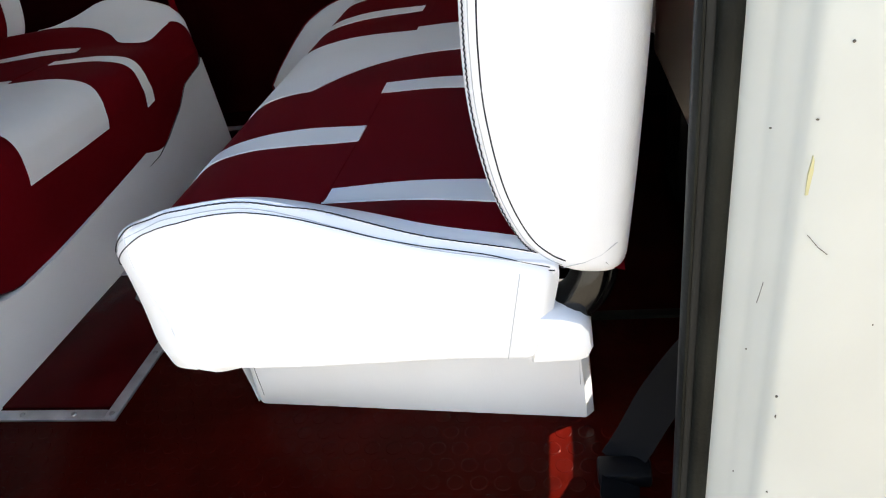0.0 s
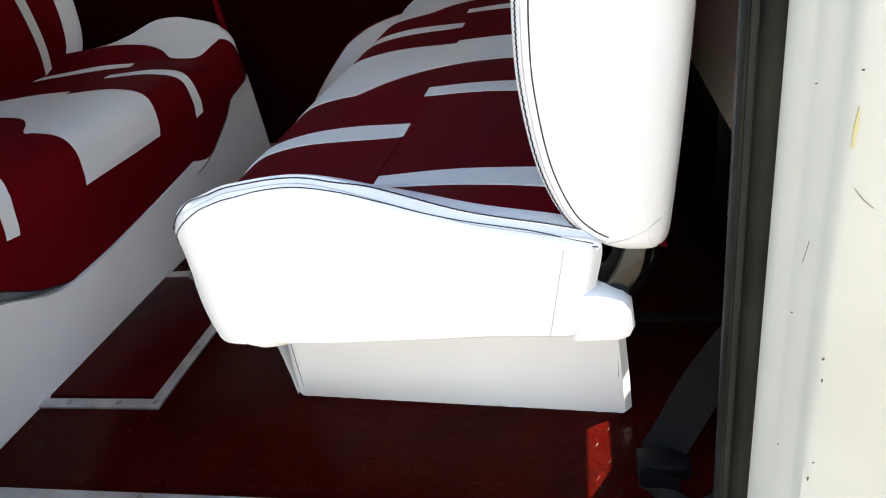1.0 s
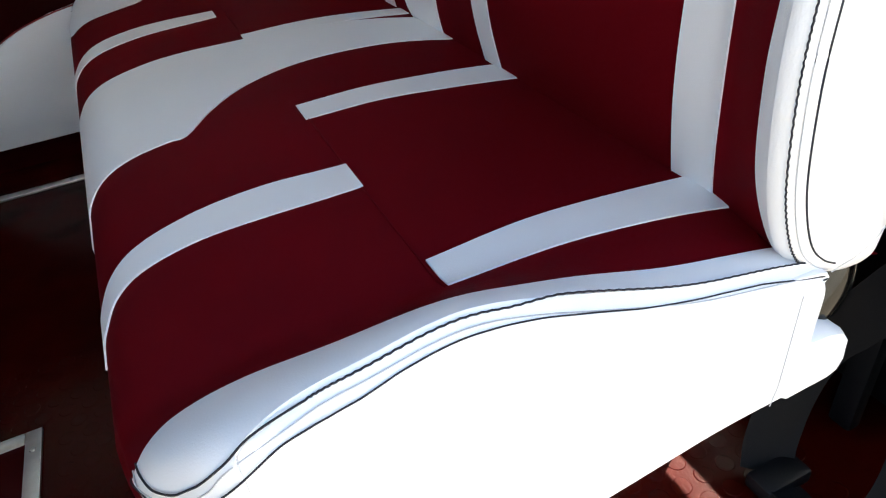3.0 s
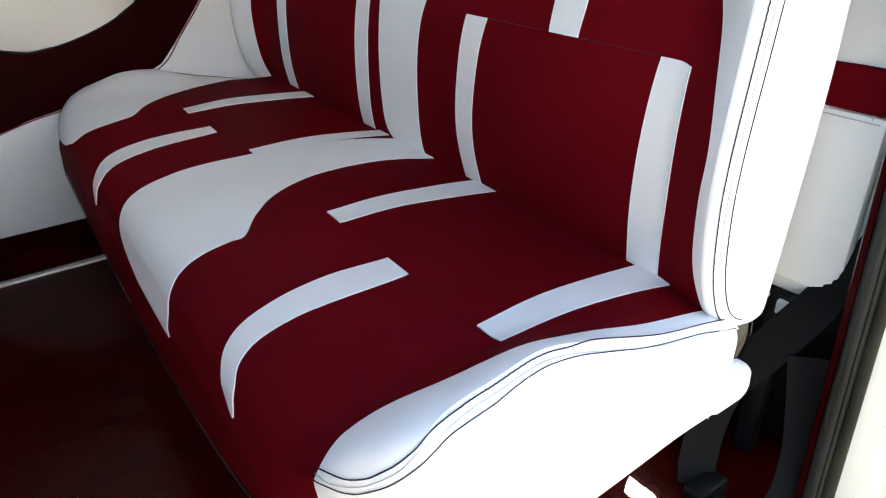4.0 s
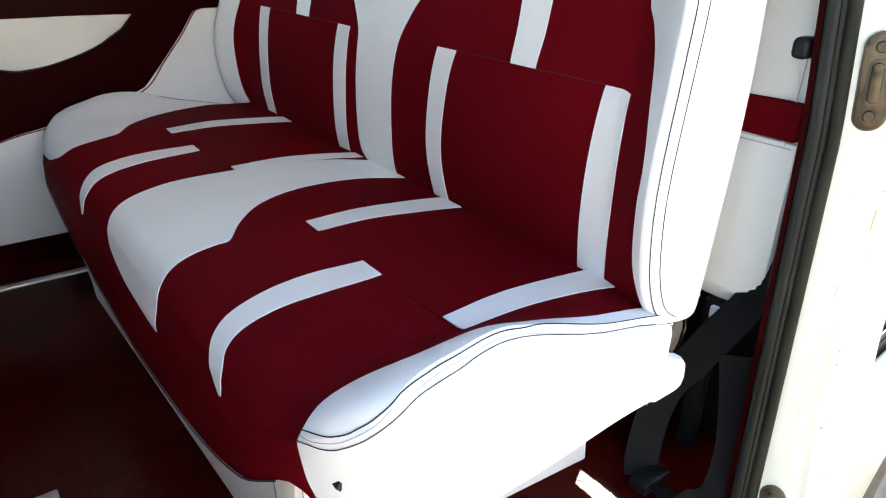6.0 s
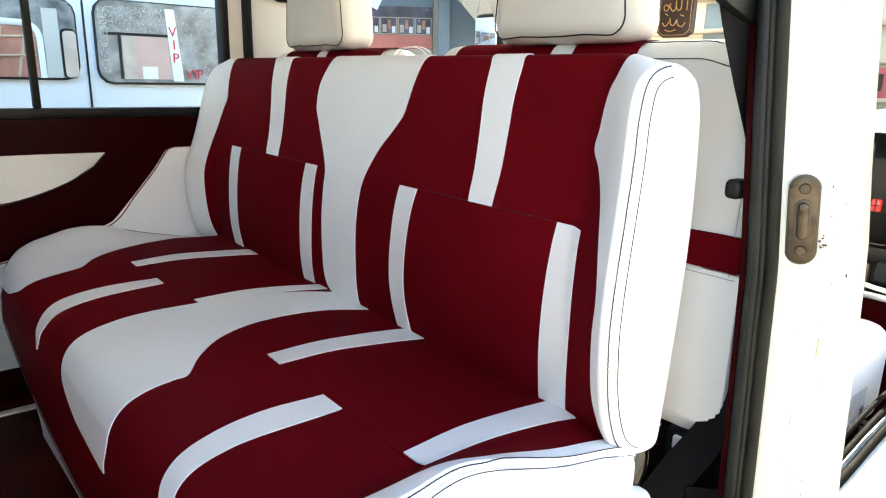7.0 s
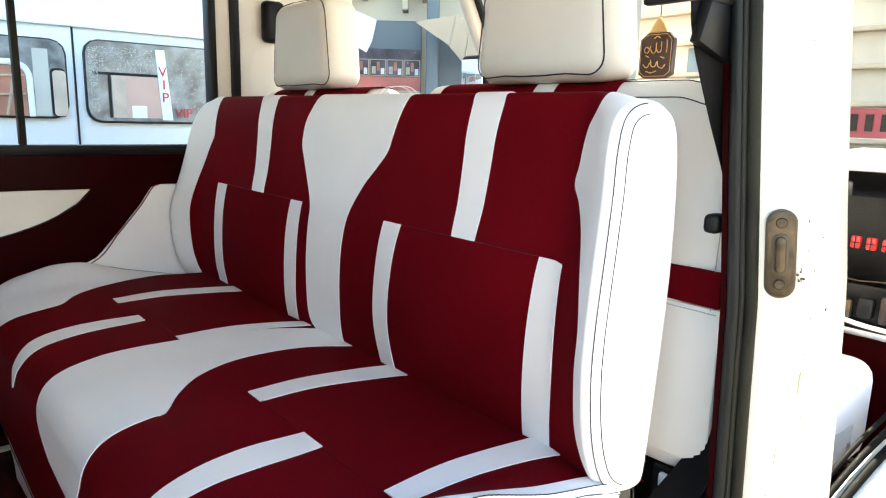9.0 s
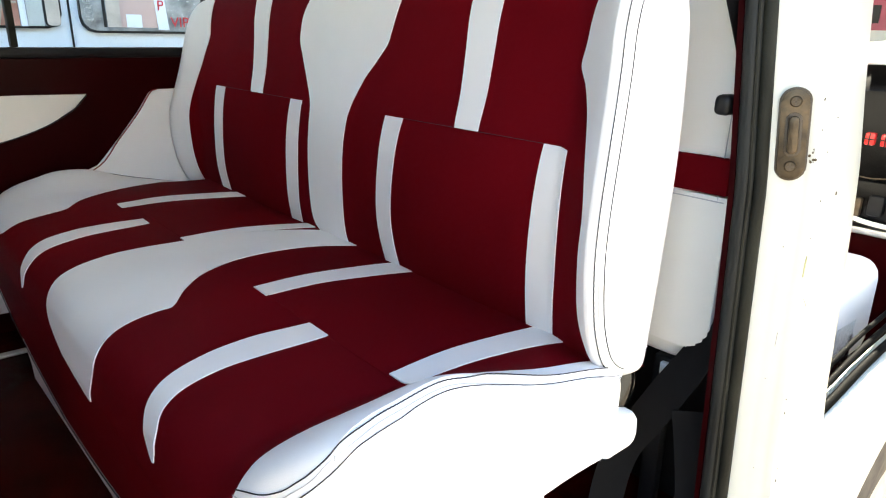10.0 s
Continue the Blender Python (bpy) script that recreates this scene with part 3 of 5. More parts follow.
    front = [[Vector((x - skew * y, y, z)) for y in np.linspace(y0 + .002, y1 - .004, 30)] for x, z in ((-.0015, .0), (-.003, .03), (-.006, .06), (-.010, .10), (-.014, .2))]
    part("front_panel", sheet(put(front)), WHITE, skirt, "white vinyl front of the seat box")
    for x, y in ((.012, y0 - .0015), (.412, y0 - .0275)):
        lines(skirt, [Vector((x, y + np.interp(z, [0, .05, .1, .15, .19], [0, 0, .003, .008, .012]), z)) for z in np.linspace(.004, .17, 14)], THREAD, .0004)
    lines(skirt, [Vector((-.003 - np.interp(z, [0, .03, .06, .1, .2], [0, .0018, .005, .009, .013]), y0 + .012, z)) for z in np.linspace(.004, .18, 14)], THREAD, .0004)
    lines(skirt, [lifted(cushion_point, 13.0, y, .0015) for y in np.linspace(NEAR + .075, FAR - .05, 60)], THREAD, .0009, "apron_seam")
    return root, cushion, back, skirt


van_bench, cushion, back, skirt = bench("bench_seat", "maroon and white vinyl bench seat facing the rear of the van", lambda p: Vector(p), .0, .86, .048)
part("back_flap", prism([(.370, .198), (.41, .199), (.419, .203), (.423, .213), (.421, .232), (.414, .242), (.40, .247), (.38, .249)], -.152, -.10, bevel=.006), WHITE, van_bench, "white vinyl flap behind the cushion end")
part("panel_return", prism([(.35, .205), (.3735, .205), (.380, .23), (.386, .26), (.388, .280), (.384, .292), (.33, .292), (.33, .208)], -.1385, -.05, bevel=.003), WHITE, van_bench, "white vinyl turned in behind the end panel")
part("hinge_tube", a_tube(spline([(.345, -.098, .226), (.372, -.105, .227), (.396, -.113, .232), (.413, -.117, .244), (.424, -.117, .262), (.430, -.112, .282)], 26), .0195, 18), TUBE, van_bench, "dark enamelled steel hinge tube")
part("flap_seam", a_tube([(.351 + z * .2, -.1206 - swell(.351 + z * .2, .208 + z), .208 + z) for z in np.linspace(0, .082, 14)], .0004, 5), PALE_THREAD, van_bench)
part("edge_tail", prism([(.365, .281), (.385, .281), (.394, .283), (.398, .2875), (.395, .292), (.386, .2955), (.365, .299)], -.1395, -.12, bevel=.0015), WHITE, van_bench, "white stitched edge above the hinge")
spot = cushion_point(10.95, NEAR + .036)
part("tail_seam", a_tube([(.36, -.1402, .2930), (.38, -.1402, .2900), (.390, -.1402, .2885), (.395, -.1400, .2880)], .0006, 5), THREAD, van_bench)
part("rip", prism([(spot.x + a, spot.z + b) for a, b in ((-.004, .0), (.0, .005), (.003, .002), (.007, .001), (.002, -.003), (.0, -.0055))], spot.y - .003, spot.y + .004), THREAD, van_bench, "small dark tear in the vinyl")

def rear_place(p):
    """The rear bench faces the other way and is shorter at its far end."""
    y = -.1 + (p[1] + .12) * .9 if p[1] < .66 else .602 + (p[1] - .66) * .58
    z = p[2] + .033 * smooth01((p[1] - .86) / .2) * smooth01((p[2] - .2) / .1)
    if p[0] < -.02 and z < .272:
        d = min(p[1] - NEAR, FAR - p[1])
        old = apron_low(d)
        low = np.interp(p[1], [-.12, .0, .06, .12, .2, .4, .61, .79, .863, 1.11], [old, min(old, .175), min(old, .14), min(old, .118), min(old, .108), .11, .125, .18, .215, .25])
        z = .272 - (.272 - z) * (.272 - low) / (.272 - old)
    return Vector((-0.44 - p[0], y, z))


rear_bench, *rest = bench("bench_seat", "maroon and white vinyl bench seat facing forwards at the van's rear", rear_place, -.2, 1.19, .0, True)
part("apron_skirt", prism([(-.2, .0), (.855, .0), (.85, .08), (.842, .235), (.78, .243)] + [tuple(p) for p in spline([(.735, .242), (.705, .218), (.66, .190), (.60, .163), (.50, .146), (.34, .128), (.19, .116), (.085, .121), (-.02, .166), (-.2, .2)], 36)], -.43, -.386, "x", .002), WHITE, rear_bench, "white vinyl skirt curving up at the far end")
part("side_panel", prism([(-.44, .0), (-.44, .21), (-.46, .222), (-.78, .24), (-.78, .0)], .905, .92, bevel=.003), WHITE, rear_bench, "white vinyl side of the rear seat box")


# ---- front seats ----
def front_seat(lo, hi, centre, half):
    root = thing("car_seat", "white vinyl front seat with maroon band, seen from behind", "car seat", "front seats")
    prof = [(.60, .268), (.565, .246), (.552, .30), (.55, .46), (.556, .58), (.566, .68), (.58, .722), (.61, .736), (.65, .733), (.685, .70), (.69, .6), (.68, .45), (.672, .37), (.658, .337)]
    rows = []
    for y, w in [(lo, .055), (lo + .007, .03), (lo + .022, .012), (lo + .05, .003), (lo + .075, 0)] + [(v, 0) for v in np.linspace(lo + .1, hi - .05, 14)] + [(hi - .03, 0), (hi - .014, .008), (hi - .004, .022), (hi, .05)]:
        rows.append([Vector((a, y, b)) for a, b in inset([tuple(p) for p in spline(prof, 60)], w)])
    bm = sheet(rows, close=True)
    bm.verts.ensure_lookup_table()
    for ring in (bm.verts[:60], bm.verts[-60:]):
        bmesh.ops.triangulate(bm, faces=[bm.faces.new(ring)])
    for v in bm.verts:
        if v.co.y < centre and v.co.z > .36:
            v.co.y += (v.co.z - .36) * .06 * (centre - v.co.y) / (centre - lo)
    shell = part("backrest", bm, OFF_WHITE, root, "white vinyl seat back")
    # maroon band across the back, its pocket seam, and the striped top
    x0 = .5465
    part("maroon_band", a_box((x0, lo + .02, .470), (x0 + .012, hi - .02, .513), .003), MAROON, shell, "maroon vinyl band")
    part("map_pocket", a_box((x0 + .001, lo + .016, .27), (x0 + .016, hi - .02, .469), .004), OFF_WHITE, shell, "white vinyl map pocket")
    part("stitching", a_tube([(x0 + .0005, y, .463) for y in np.linspace(lo + .022, hi - .022, 12)], .0008, 5), PALE_THREAD, shell)
    def crown(y0, y1, mat, lift):
        pts = [Vector((a, 0, b)) for a, b in spline(prof[4:9], 20)]
        return part("top_inset", sheet([[Vector((p.x - lift * .4, y, p.z + lift)) for p in pts[6:]] for y in np.linspace(y0, y1, 6)]), mat, shell, "sewn-in top strip")
    crown(lo + (.205 if lo < 0 else .07), hi - .06, MAROON, .0016)
    crown(centre - .02, centre + .02, WHITE, .0032)
    for off in (.012, .03):
        part("stitching", a_tube([(a - .002, lo + off, b + .0012) for a, b in spline(prof[3:10], 40)], .0007, 5), PALE_THREAD, shell)
    if lo < 0:
        for a, b in ((.574, .7115), (.592, .7325)):
            part("stitching", a_tube([(a - .0015, y, b + .001 - .012 * smooth01((-.055 - y) / .06)) for y in np.linspace(.034, -.10, 24)], .0007, 5), THREAD, shell)
    # Beam and side blocks are added to narrow the sun to a floor strip.
    part("slit_beam", a_tube([(.655, lo + .01, .25), (.655, hi - .01, .25)], .036, 14, up=(0, 0, 1)), BLACK, root, "black beam added to bound the sun slit")
    for a, b in ((lo + .012, .0 if lo < 0 else lo + .15), (.145 if lo < 0 else hi - .15, hi - .012)):
        part("slit_block", a_box((.61, a, .0), (.69, b, .38), .01), BLACK, root, "black block added beside the sun slit")
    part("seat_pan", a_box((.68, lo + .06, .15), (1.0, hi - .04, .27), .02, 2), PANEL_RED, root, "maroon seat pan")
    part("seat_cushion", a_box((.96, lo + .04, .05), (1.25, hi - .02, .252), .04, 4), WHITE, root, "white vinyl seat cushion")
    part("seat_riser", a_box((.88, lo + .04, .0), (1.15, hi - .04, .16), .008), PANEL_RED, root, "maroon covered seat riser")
    pad = a_box((.55, centre - half, .734), (.64, centre + half, .918), .03, 7)
    for v in pad.verts:
        across = (v.co.y - centre) / half
        v.co.z += (v.co.z - .8) * .06 * (1 - across ** 2) if v.co.z > .8 else 0
        v.co.y = centre + (v.co.y - centre) * (1 - .16 * max((v.co.z - .75) / .17, 0) ** 1.4)
        v.co.x -= .006 * (1 - across ** 2) if v.co.x < .58 else 0
    head = part("headrest", pad, CREAM, root, "white vinyl headrest with dark piping")
    def edge(z):
        return half * (1 - .16 * max((z - .75) / .17, 0) ** 1.4) - .0075
    low, high, r = .7425, .911, .024
    loop = []
    for side, z, start in ((1, low + r, 270), (1, high - r, 0), (-1, high - r, 90), (-1, low + r, 180)):
        for k in range(7):
            a = radians(start + 15 * k)
            zz = z + r * math.sin(a)
            loop.append((centre + side * (edge(zz) - r) + r * math.cos(a), zz))
    loop.append(loop[0])
    rim = []
    for (y, z), (yy, zz) in zip(loop, loop[1:]):
        rim += [(y + (yy - y) * k / 5, z + (zz - z) * k / 5) for k in range(5)]
    part("piping", a_tube([(.5562 - .0045 * (1 - ((y - centre) / half) ** 2), y, z + (.006 * (1 - ((y - centre) / half) ** 2) if z > .9 else -.0012 * math.cos(60 * (y - centre)) if z < .76 else 0)) for y, z in rim + rim[:1]], .0011, 6), THREAD, head, "dark piping")
    for y in (centre - .05, centre + .05):
        part("headrest_post", a_tube([(.62, y, .70), (.62, y, .76)], .006, 8), SCREW, head, "steel post")
        part("post_guide", a_box((.606, y - .014, .732), (.634, y + .014, .742), .003), BLACK, head, "black plastic guide")
    return root


front_seat(-.170, .46, .163, .128)
front_seat(.56, 1.10, .862, .134)
# Added blocker: keeps sun between the front seats off the floor.
armrest = thing("armrest", "maroon block added between the front seats to stop stray sun", "armrest")
part("pad", a_box((.575, .448, .24), (.675, .572, .66), .02, 4), MAROON, armrest)
part("foot", a_box((.59, .45, .0), (.66, .57, .25), .008), BLACK, armrest, "black foot of the added sun block")

# ---- the van's shell ----
WALL_Y = 1.125


def structure(name, bm, mat, label, category, smooth=True):
    return tagged(part(name, bm, mat, None, "", smooth), label, category, kind="structure")


structure("floor", a_box((-1.35, -.21, -.05), (1.55, 1.13, .0)), RUBBER_FLOOR, "dark maroon rubber floor with coin pattern", "floor")
studs = bmesh.new()
random.seed(4)
for i in range(-16, 27):
    for j in range(-5, 22):
        x, y = i * .026 + (j % 2) * .013, j * .0235 - .05
        if x > .5 or y < -.155 or (x < -.18 and -.03 < y < .345):
            continue
        bmesh.ops.create_cone(studs, cap_ends=True, segments=14, radius1=.0105, radius2=.0088, depth=.0009, matrix=Matrix.Translation((x, y, .0)))
tagged(part("coin_studs", studs, RUBBER_STUD, smooth=False), "raised round studs of the maroon rubber floor", "floor studs", kind="stuff")

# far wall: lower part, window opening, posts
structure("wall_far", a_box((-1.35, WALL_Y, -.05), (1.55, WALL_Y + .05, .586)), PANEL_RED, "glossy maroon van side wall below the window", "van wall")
structure("wall_far_top", a_box((-1.35, WALL_Y, 1.03), (.86, WALL_Y + .05, 1.15)), HEADLINER, "cream upper side of the van", "van wall")
for x0, x1 in ((-1.35, -1.25), (.465, .86)):
    structure("wall_post", a_box((x0, WALL_Y - .004, .586), (x1, WALL_Y + .05, 1.03), .012), CREAM, "cream trimmed window post", "window post")
structure("ceiling", a_box((-1.35, -.14, 1.13), (.62, WALL_Y + .05, 1.17)), HEADLINER, "cream vinyl headliner of the van", "ceiling")
structure("ceiling_front", prism([(.62, 1.13), (1.06, 1.245), (1.06, 1.275), (.62, 1.17)], -.14, WALL_Y + .05), HEADLINER, "cream vinyl headliner rising over the front seats", "ceiling")
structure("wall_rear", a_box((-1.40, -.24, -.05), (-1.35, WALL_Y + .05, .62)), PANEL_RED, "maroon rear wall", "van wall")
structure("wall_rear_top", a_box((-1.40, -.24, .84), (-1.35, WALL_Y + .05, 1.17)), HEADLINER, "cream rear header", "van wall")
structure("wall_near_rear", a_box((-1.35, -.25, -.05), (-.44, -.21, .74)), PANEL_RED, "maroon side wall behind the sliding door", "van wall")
structure("wall_near_rear_top", a_box((-1.35, -.19, 1.05), (1.12, -.13, 1.15)), HEADLINER, "cream header above the side doors", "van wall")
structure("firewall", a_box((1.55, -.24, -.05), (1.60, WALL_Y + .05, .62)), BLACK, "dark front bulkhead", "van wall")

# sliding far window: frame, divider, panes
window = structure("window_1", bmesh.new(), SEAL, "sliding side window with black rubber frame", "window")
part("bottom_rail", a_box((-1.25, WALL_Y - .006, .578), (.458, WALL_Y + .03, .600), .004), BLACK, window, "black rubber rail")
part("side_rail", a_box((.453, WALL_Y - .008, .600), (.472, WALL_Y + .03, 1.05), .004), BLACK, window, "black rubber rail")
part("side_rail", a_box((.505, WALL_Y - .012, .61), (.529, WALL_Y - .003, 1.05), .003), BLACK, window, "black rubber rail")
part("divider", a_box((.050, WALL_Y + .0, .600), (.063, WALL_Y + .03, 1.05), .003), SEAL_DUSTY, window, "grey window divider")
for x0, x1, y in ((-1.25, .062, WALL_Y + .020), (.050, .456, WALL_Y + .012)):
    pane = part("pane", a_box((x0, y, .592), (x1, y + .004, 1.05)), GLASS, window, "clear side glass")
    pane.visible_shadow = False
window_2 = structure("window_2", bmesh.new(), SEAL, "front passenger side window", "window")
pane = part("pane", a_box((.86, WALL_Y + .02, .59), (1.34, WALL_Y + .024, 1.05)), GLASS, window_2)
pane.visible_shadow = False

# door card of the far wall: white vinyl shapes sewn on the maroon panel
card = thing("door_card", "maroon door card with white vinyl panels below the window", "door card")
leaf = [(-.38, .505), (-.1, .505), (.05, .505), (.174, .503), (.147, .474), (.10, .446), (.05, .426), (-.005, .411), (-.06, .404), (-.12, .418), (-.22, .443), (-.31, .475)]
low = [(-.34, .046), (.60, .046), (.60, .506), (.320, .508), (.305, .502), (.275, .459), (.225, .40), (.177, .345), (.09, .312), (-.02, .288), (-.094, .275), (-.16, .256), (-.222, .222), (-.277, .168), (-.327, .112), (-.360, .068), (-.357, .052)]
rear_leaf = [(-1.25, .56), (-.52, .56), (-.60, .52), (-.68, .482), (-.74, .456), (-.80, .436), (-.86, .426), (-.905, .437), (-.95, .48), (-1.1, .53)]
part("white_panel", prism(rear_leaf, WALL_Y - .008, WALL_Y + .01, bevel=.004), CREAM, card, "white vinyl rear panel")
part("white_panel", prism(leaf, WALL_Y - .008, WALL_Y + .01, bevel=.004), CREAM, card, "white vinyl leaf-shaped panel")
part("white_panel", prism(low, WALL_Y - .010, WALL_Y + .01, bevel=.004), WHITE, card, "white vinyl lower panel")
part("stitching", a_tube([(a, WALL_Y - .0095, b) for a, b in spline(leaf[3:], 40)], .0014, 5), THREAD, card)
part("stitching", a_tube([(a, WALL_Y - .0115, b) for a, b in spline(low[3:], 60)], .0014, 5), RED_THREAD, card)


def screws(parent, places, normal=(0, 0, 1), r=.004):
    for p in places:
        part("screw", disc(p, normal, r, .0016), SCREW, parent, "screw head")


# floor hatch with its aluminium frame
hatch = thing("floor_hatch", "maroon floor hatch framed by screwed aluminium strips", "hatch")
part("cover", a_box((-.42, -.005, .0), (-.20, .32, .003), .001), HATCH, hatch, "smooth maroon cover")
for lo, hi in (((-.212, -.03, 0), (-.194, .332, .005)), ((-.43, -.03, 0), (-.212, -.012, .005)), ((-.43, .314, 0), (-.212, .332, .005))):
    part("frame_strip", a_box(lo, hi, .0015), ALU, hatch, "aluminium frame strip")
screws(hatch, [(-.203, y, .005) for y in (-.02, .10, .21, .30)] + [(x, -.021, .005) for x in (-.26, -.34)] + [(x, .323, .005) for x in (-.26, -.34)])
far_strip = thing("floor_strip", "aluminium floor strip screwed along the far wall", "trim strip")
part("strip", a_box((-1.2, .985, 0), (.55, 1.005, .005), .0015), ALU, far_strip)
screws(far_strip, [(x, .995, .005) for x in (-.5, -.32, -.16, -.03)])
# Dark seal colour instead of aluminium: the shade here is put into the colour.
cross_strip = thing("floor_strip", "aluminium strip across the floor behind the seat box, coloured dark for shade", "trim strip")
part("strip", a_box((.425, .147, 0), (.72, .163, .005), .0015), SEAL_DUSTY, cross_strip)

# the sliding door's sill
sill = thing("door_sill", "ribbed aluminium door sill screwed to the floor edge", "door sill")
plate = part("sill_plate", a_box((-.42, -.206, -.002), (.435, -.168, .004), .0015), ALU, sill, "ribbed aluminium plate")
for y in (-.1985, -.1905):
    part("rib", a_box((-.42, y - .001, .004), (.433, y + .001, .0047), .0003), ALU, sill)
part("sill_edge", a_box((-.42, -.2135, -.012), (.44, -.206, .003), .003), PAINT, sill, "pale worn edge")
screws(sill, [(x, -.175, .004) for x in (.41, .27, .13, .0, -.13)])
structure("sill_panel", prism([(-.213, -.006), (-.235, -.03), (-.262, -.06), (-.272, -.11), (-.262, -.16), (-.2, -.16), (-.2, -.012)], -.42, .53, "x"), material("maroon_body_paint", (0.05, 0.005, 0.016), 0.28, grain=200, bump=0.1, stain=9, vary=0.35, shine=0.05), "glossy maroon painted sill below the door", "sill")

# post between the doors, with its rubber seal
def lean(z):
    """The van's sides lean inwards above the waist."""
    return .1 * (z - .5) if z > .5 else .04 * (z - .5)


def b_post():
    root = tagged(new("door_pillar"), "chipped off-white painted door pillar with a dark rubber seal", "door pillar", kind="structure")
    section = [(.494, -.19), (.502, -.213), (.506, -.221), (.512, -.2255), (.5145, -.229), (.518, -.2345), (.5225, -.238), (.525, -.242), (.5275, -.2473), (.5325, -.2505), (.56, -.252), (.61, -.248), (.668, -.238), (.694, -.2315), (.6985, -.224), (.697, -.19), (.56, -.17), (.52, -.17)]
    rows = []
    for z in np.linspace(-.10, 1.14, 46):
        swell = .016 * smooth01((.22 - z) / .28)
        fore = float(np.interp(z, [.05, .3, .45, .6, .8], [.013, .010, .002, -.009, -.011]))
        rows.append([Vector((a + swell * (a > .53) + fore * (a > .65), b + lean(z) - swell * (b < -.222), z)) for a, b in section])
    bm = sheet(rows, close=True)
    part("post", bm, PAINT, root, "off-white painted steel post")
    heights = np.linspace(-.02, 1.14, 60)
    part("seal_bead", a_tube([(.4895, -.197 + lean(z), z) for z in heights], .0098, 12, .9), SEAL, root, "black rubber seal bead")
    part("seal_lip", a_tube([(.4975, -.2075 + lean(z), z) for z in heights], .0082, 10, .95), SEAL_DUSTY, root, "dusty rubber seal lip")
    part("seal_groove", a_tube([(.4835, -.2045 + lean(z), z) for z in heights], .0014, 6), SEAL_DUSTY, root, "thin ridge of the seal")
    part("inner_trim", sheet([[Vector((a, b + lean(z), z)) for a, b in ((.488, -.187), (.488, -.181), (.50, -.175), (.53, -.173), (.53, -.187))] for z in np.linspace(-.01, 1.14, 24)], close=True), PANEL_RED, root, "maroon inner trim")
    random.seed(9)
    for k in range(26):
        z = random.uniform(.02, .95)
        kind = k % 3
        x, y = ((.5305 + random.uniform(-.001, .001), -.2512), (random.uniform(.536, .60), 0), (.5145, -.2325))[kind]
        if kind == 1:
            y = -.2513 if x < .56 else -.252 + (x - .56) * .125 - .0006
        r = random.uniform(.0004, .0010)
        tall = random.uniform(.6, 3.2) if kind == 0 else random.uniform(.6, 1.6)
        swell = .016 * smooth01((.22 - z) / .28)
        bm = disc((0, 0, 0), (-.3, -.95, 0), r, .0006, 7)
        bmesh.ops.scale(bm, vec=(1, 1, tall), verts=bm.verts)
        bm.transform(Matrix.Translation((x + swell * (x > .53), y + lean(z) - swell, z)))
        part("paint_chip", bm, CHIP, root)
    for a, b in (((.5335, .385), (.545, .372)), ((.516, .33), (.5185, .345))):
        ya = -.2518 if a[0] > .53 else -.2372
        part("scratch", a_tube([(a[0], ya + lean(a[1]), a[1]), ((a[0] + b[0]) / 2, ya - .0003 + lean(b[1]), (a[1] + b[1]) / 2 - .001), (b[0], ya + lean(b[1]), b[1])], .0002, 5), CHIP, root, "thin scratch")
    part("sealant", prism([(.5300, .408), (.5315, .408), (.5325, .418), (.532, .428), (.531, .431), (.5300, .42)], -.2535, -.2505), YELLOWED, root, "yellowed sealant smear")
    part("rust_spot", disc((.58, -.2507 + lean(.49), .49), (.1, -.99, 0), .0022, .0006, 9), CHIP, root, "rust spot")
    return root


b_post()


def oval(w, h, n=16):
    return [(w * math.cos(a), (h - w) * (1 if math.sin(a) > 0 else -1) + w * math.sin(a)) for a in np.linspace(0.001, math.tau + .001, n, endpoint=False)]


def door_striker(place, label):
    root = thing("door_striker", label, "striker plate", "striker plates of the door pillar")
    def add(name, bm, mat, text):
        bm.transform(place)
        return part(name, bm, mat, root, text)
    add("plate", prism(oval(.0128, .0440, 24), -.003, .004, "x", .001), RUSTY, "rusty oval plate")
    add("halo", prism(oval(.0146, .0456, 24), -.0015, .003, "x", .0005), CHIP, "dark rusted rim")
    add("pocket", prism(oval(.0078, .0215), -.0038, -.002, "x", .0004), CHIP, "dark rusted pocket")
    add("stud", prism(oval(.0052, .0185), -.010, -.003, "x", .0025), RUSTY, "worn steel striker")
    for z in (.032, -.031):
        screw = add("screw", disc((-.003, 0, z), (-1, 0, 0), .0056, .0022, 12), RUSTY, "rusty cross-head screw")
        bm = a_box((-.0058, -.004, z - .0008), (-.0050, .004, z + .0008))
        box(bm, (-.0058, -.0008, z - .004), (-.0050, .0008, z + .004))
        bm.transform(place)
        part("slot", bm, CHIP, screw)
    random.seed(5)
    for k in range(9):
        add("rust_flake", disc((-.0005, -.016 - random.uniform(0, .006), -.014 - random.uniform(0, .014)), (-1, 0, 0), random.uniform(.0006, .0016), .0008, 6), RUSTY, "rust flake")
    return root


door_striker(Matrix.Translation((.5105, -.2265, .554)) @ Matrix.Rotation(radians(24), 4, "Z") @ Matrix.Rotation(radians(-4), 4, "X"), "rusty steel door striker plate with two screws")
door_striker(Matrix.Translation((.507, -.250, .028)) @ Matrix.Rotation(radians(10), 4, "Z") @ Matrix.Rotation(radians(-6), 4, "X"), "rusty lower striker plate with two screws")

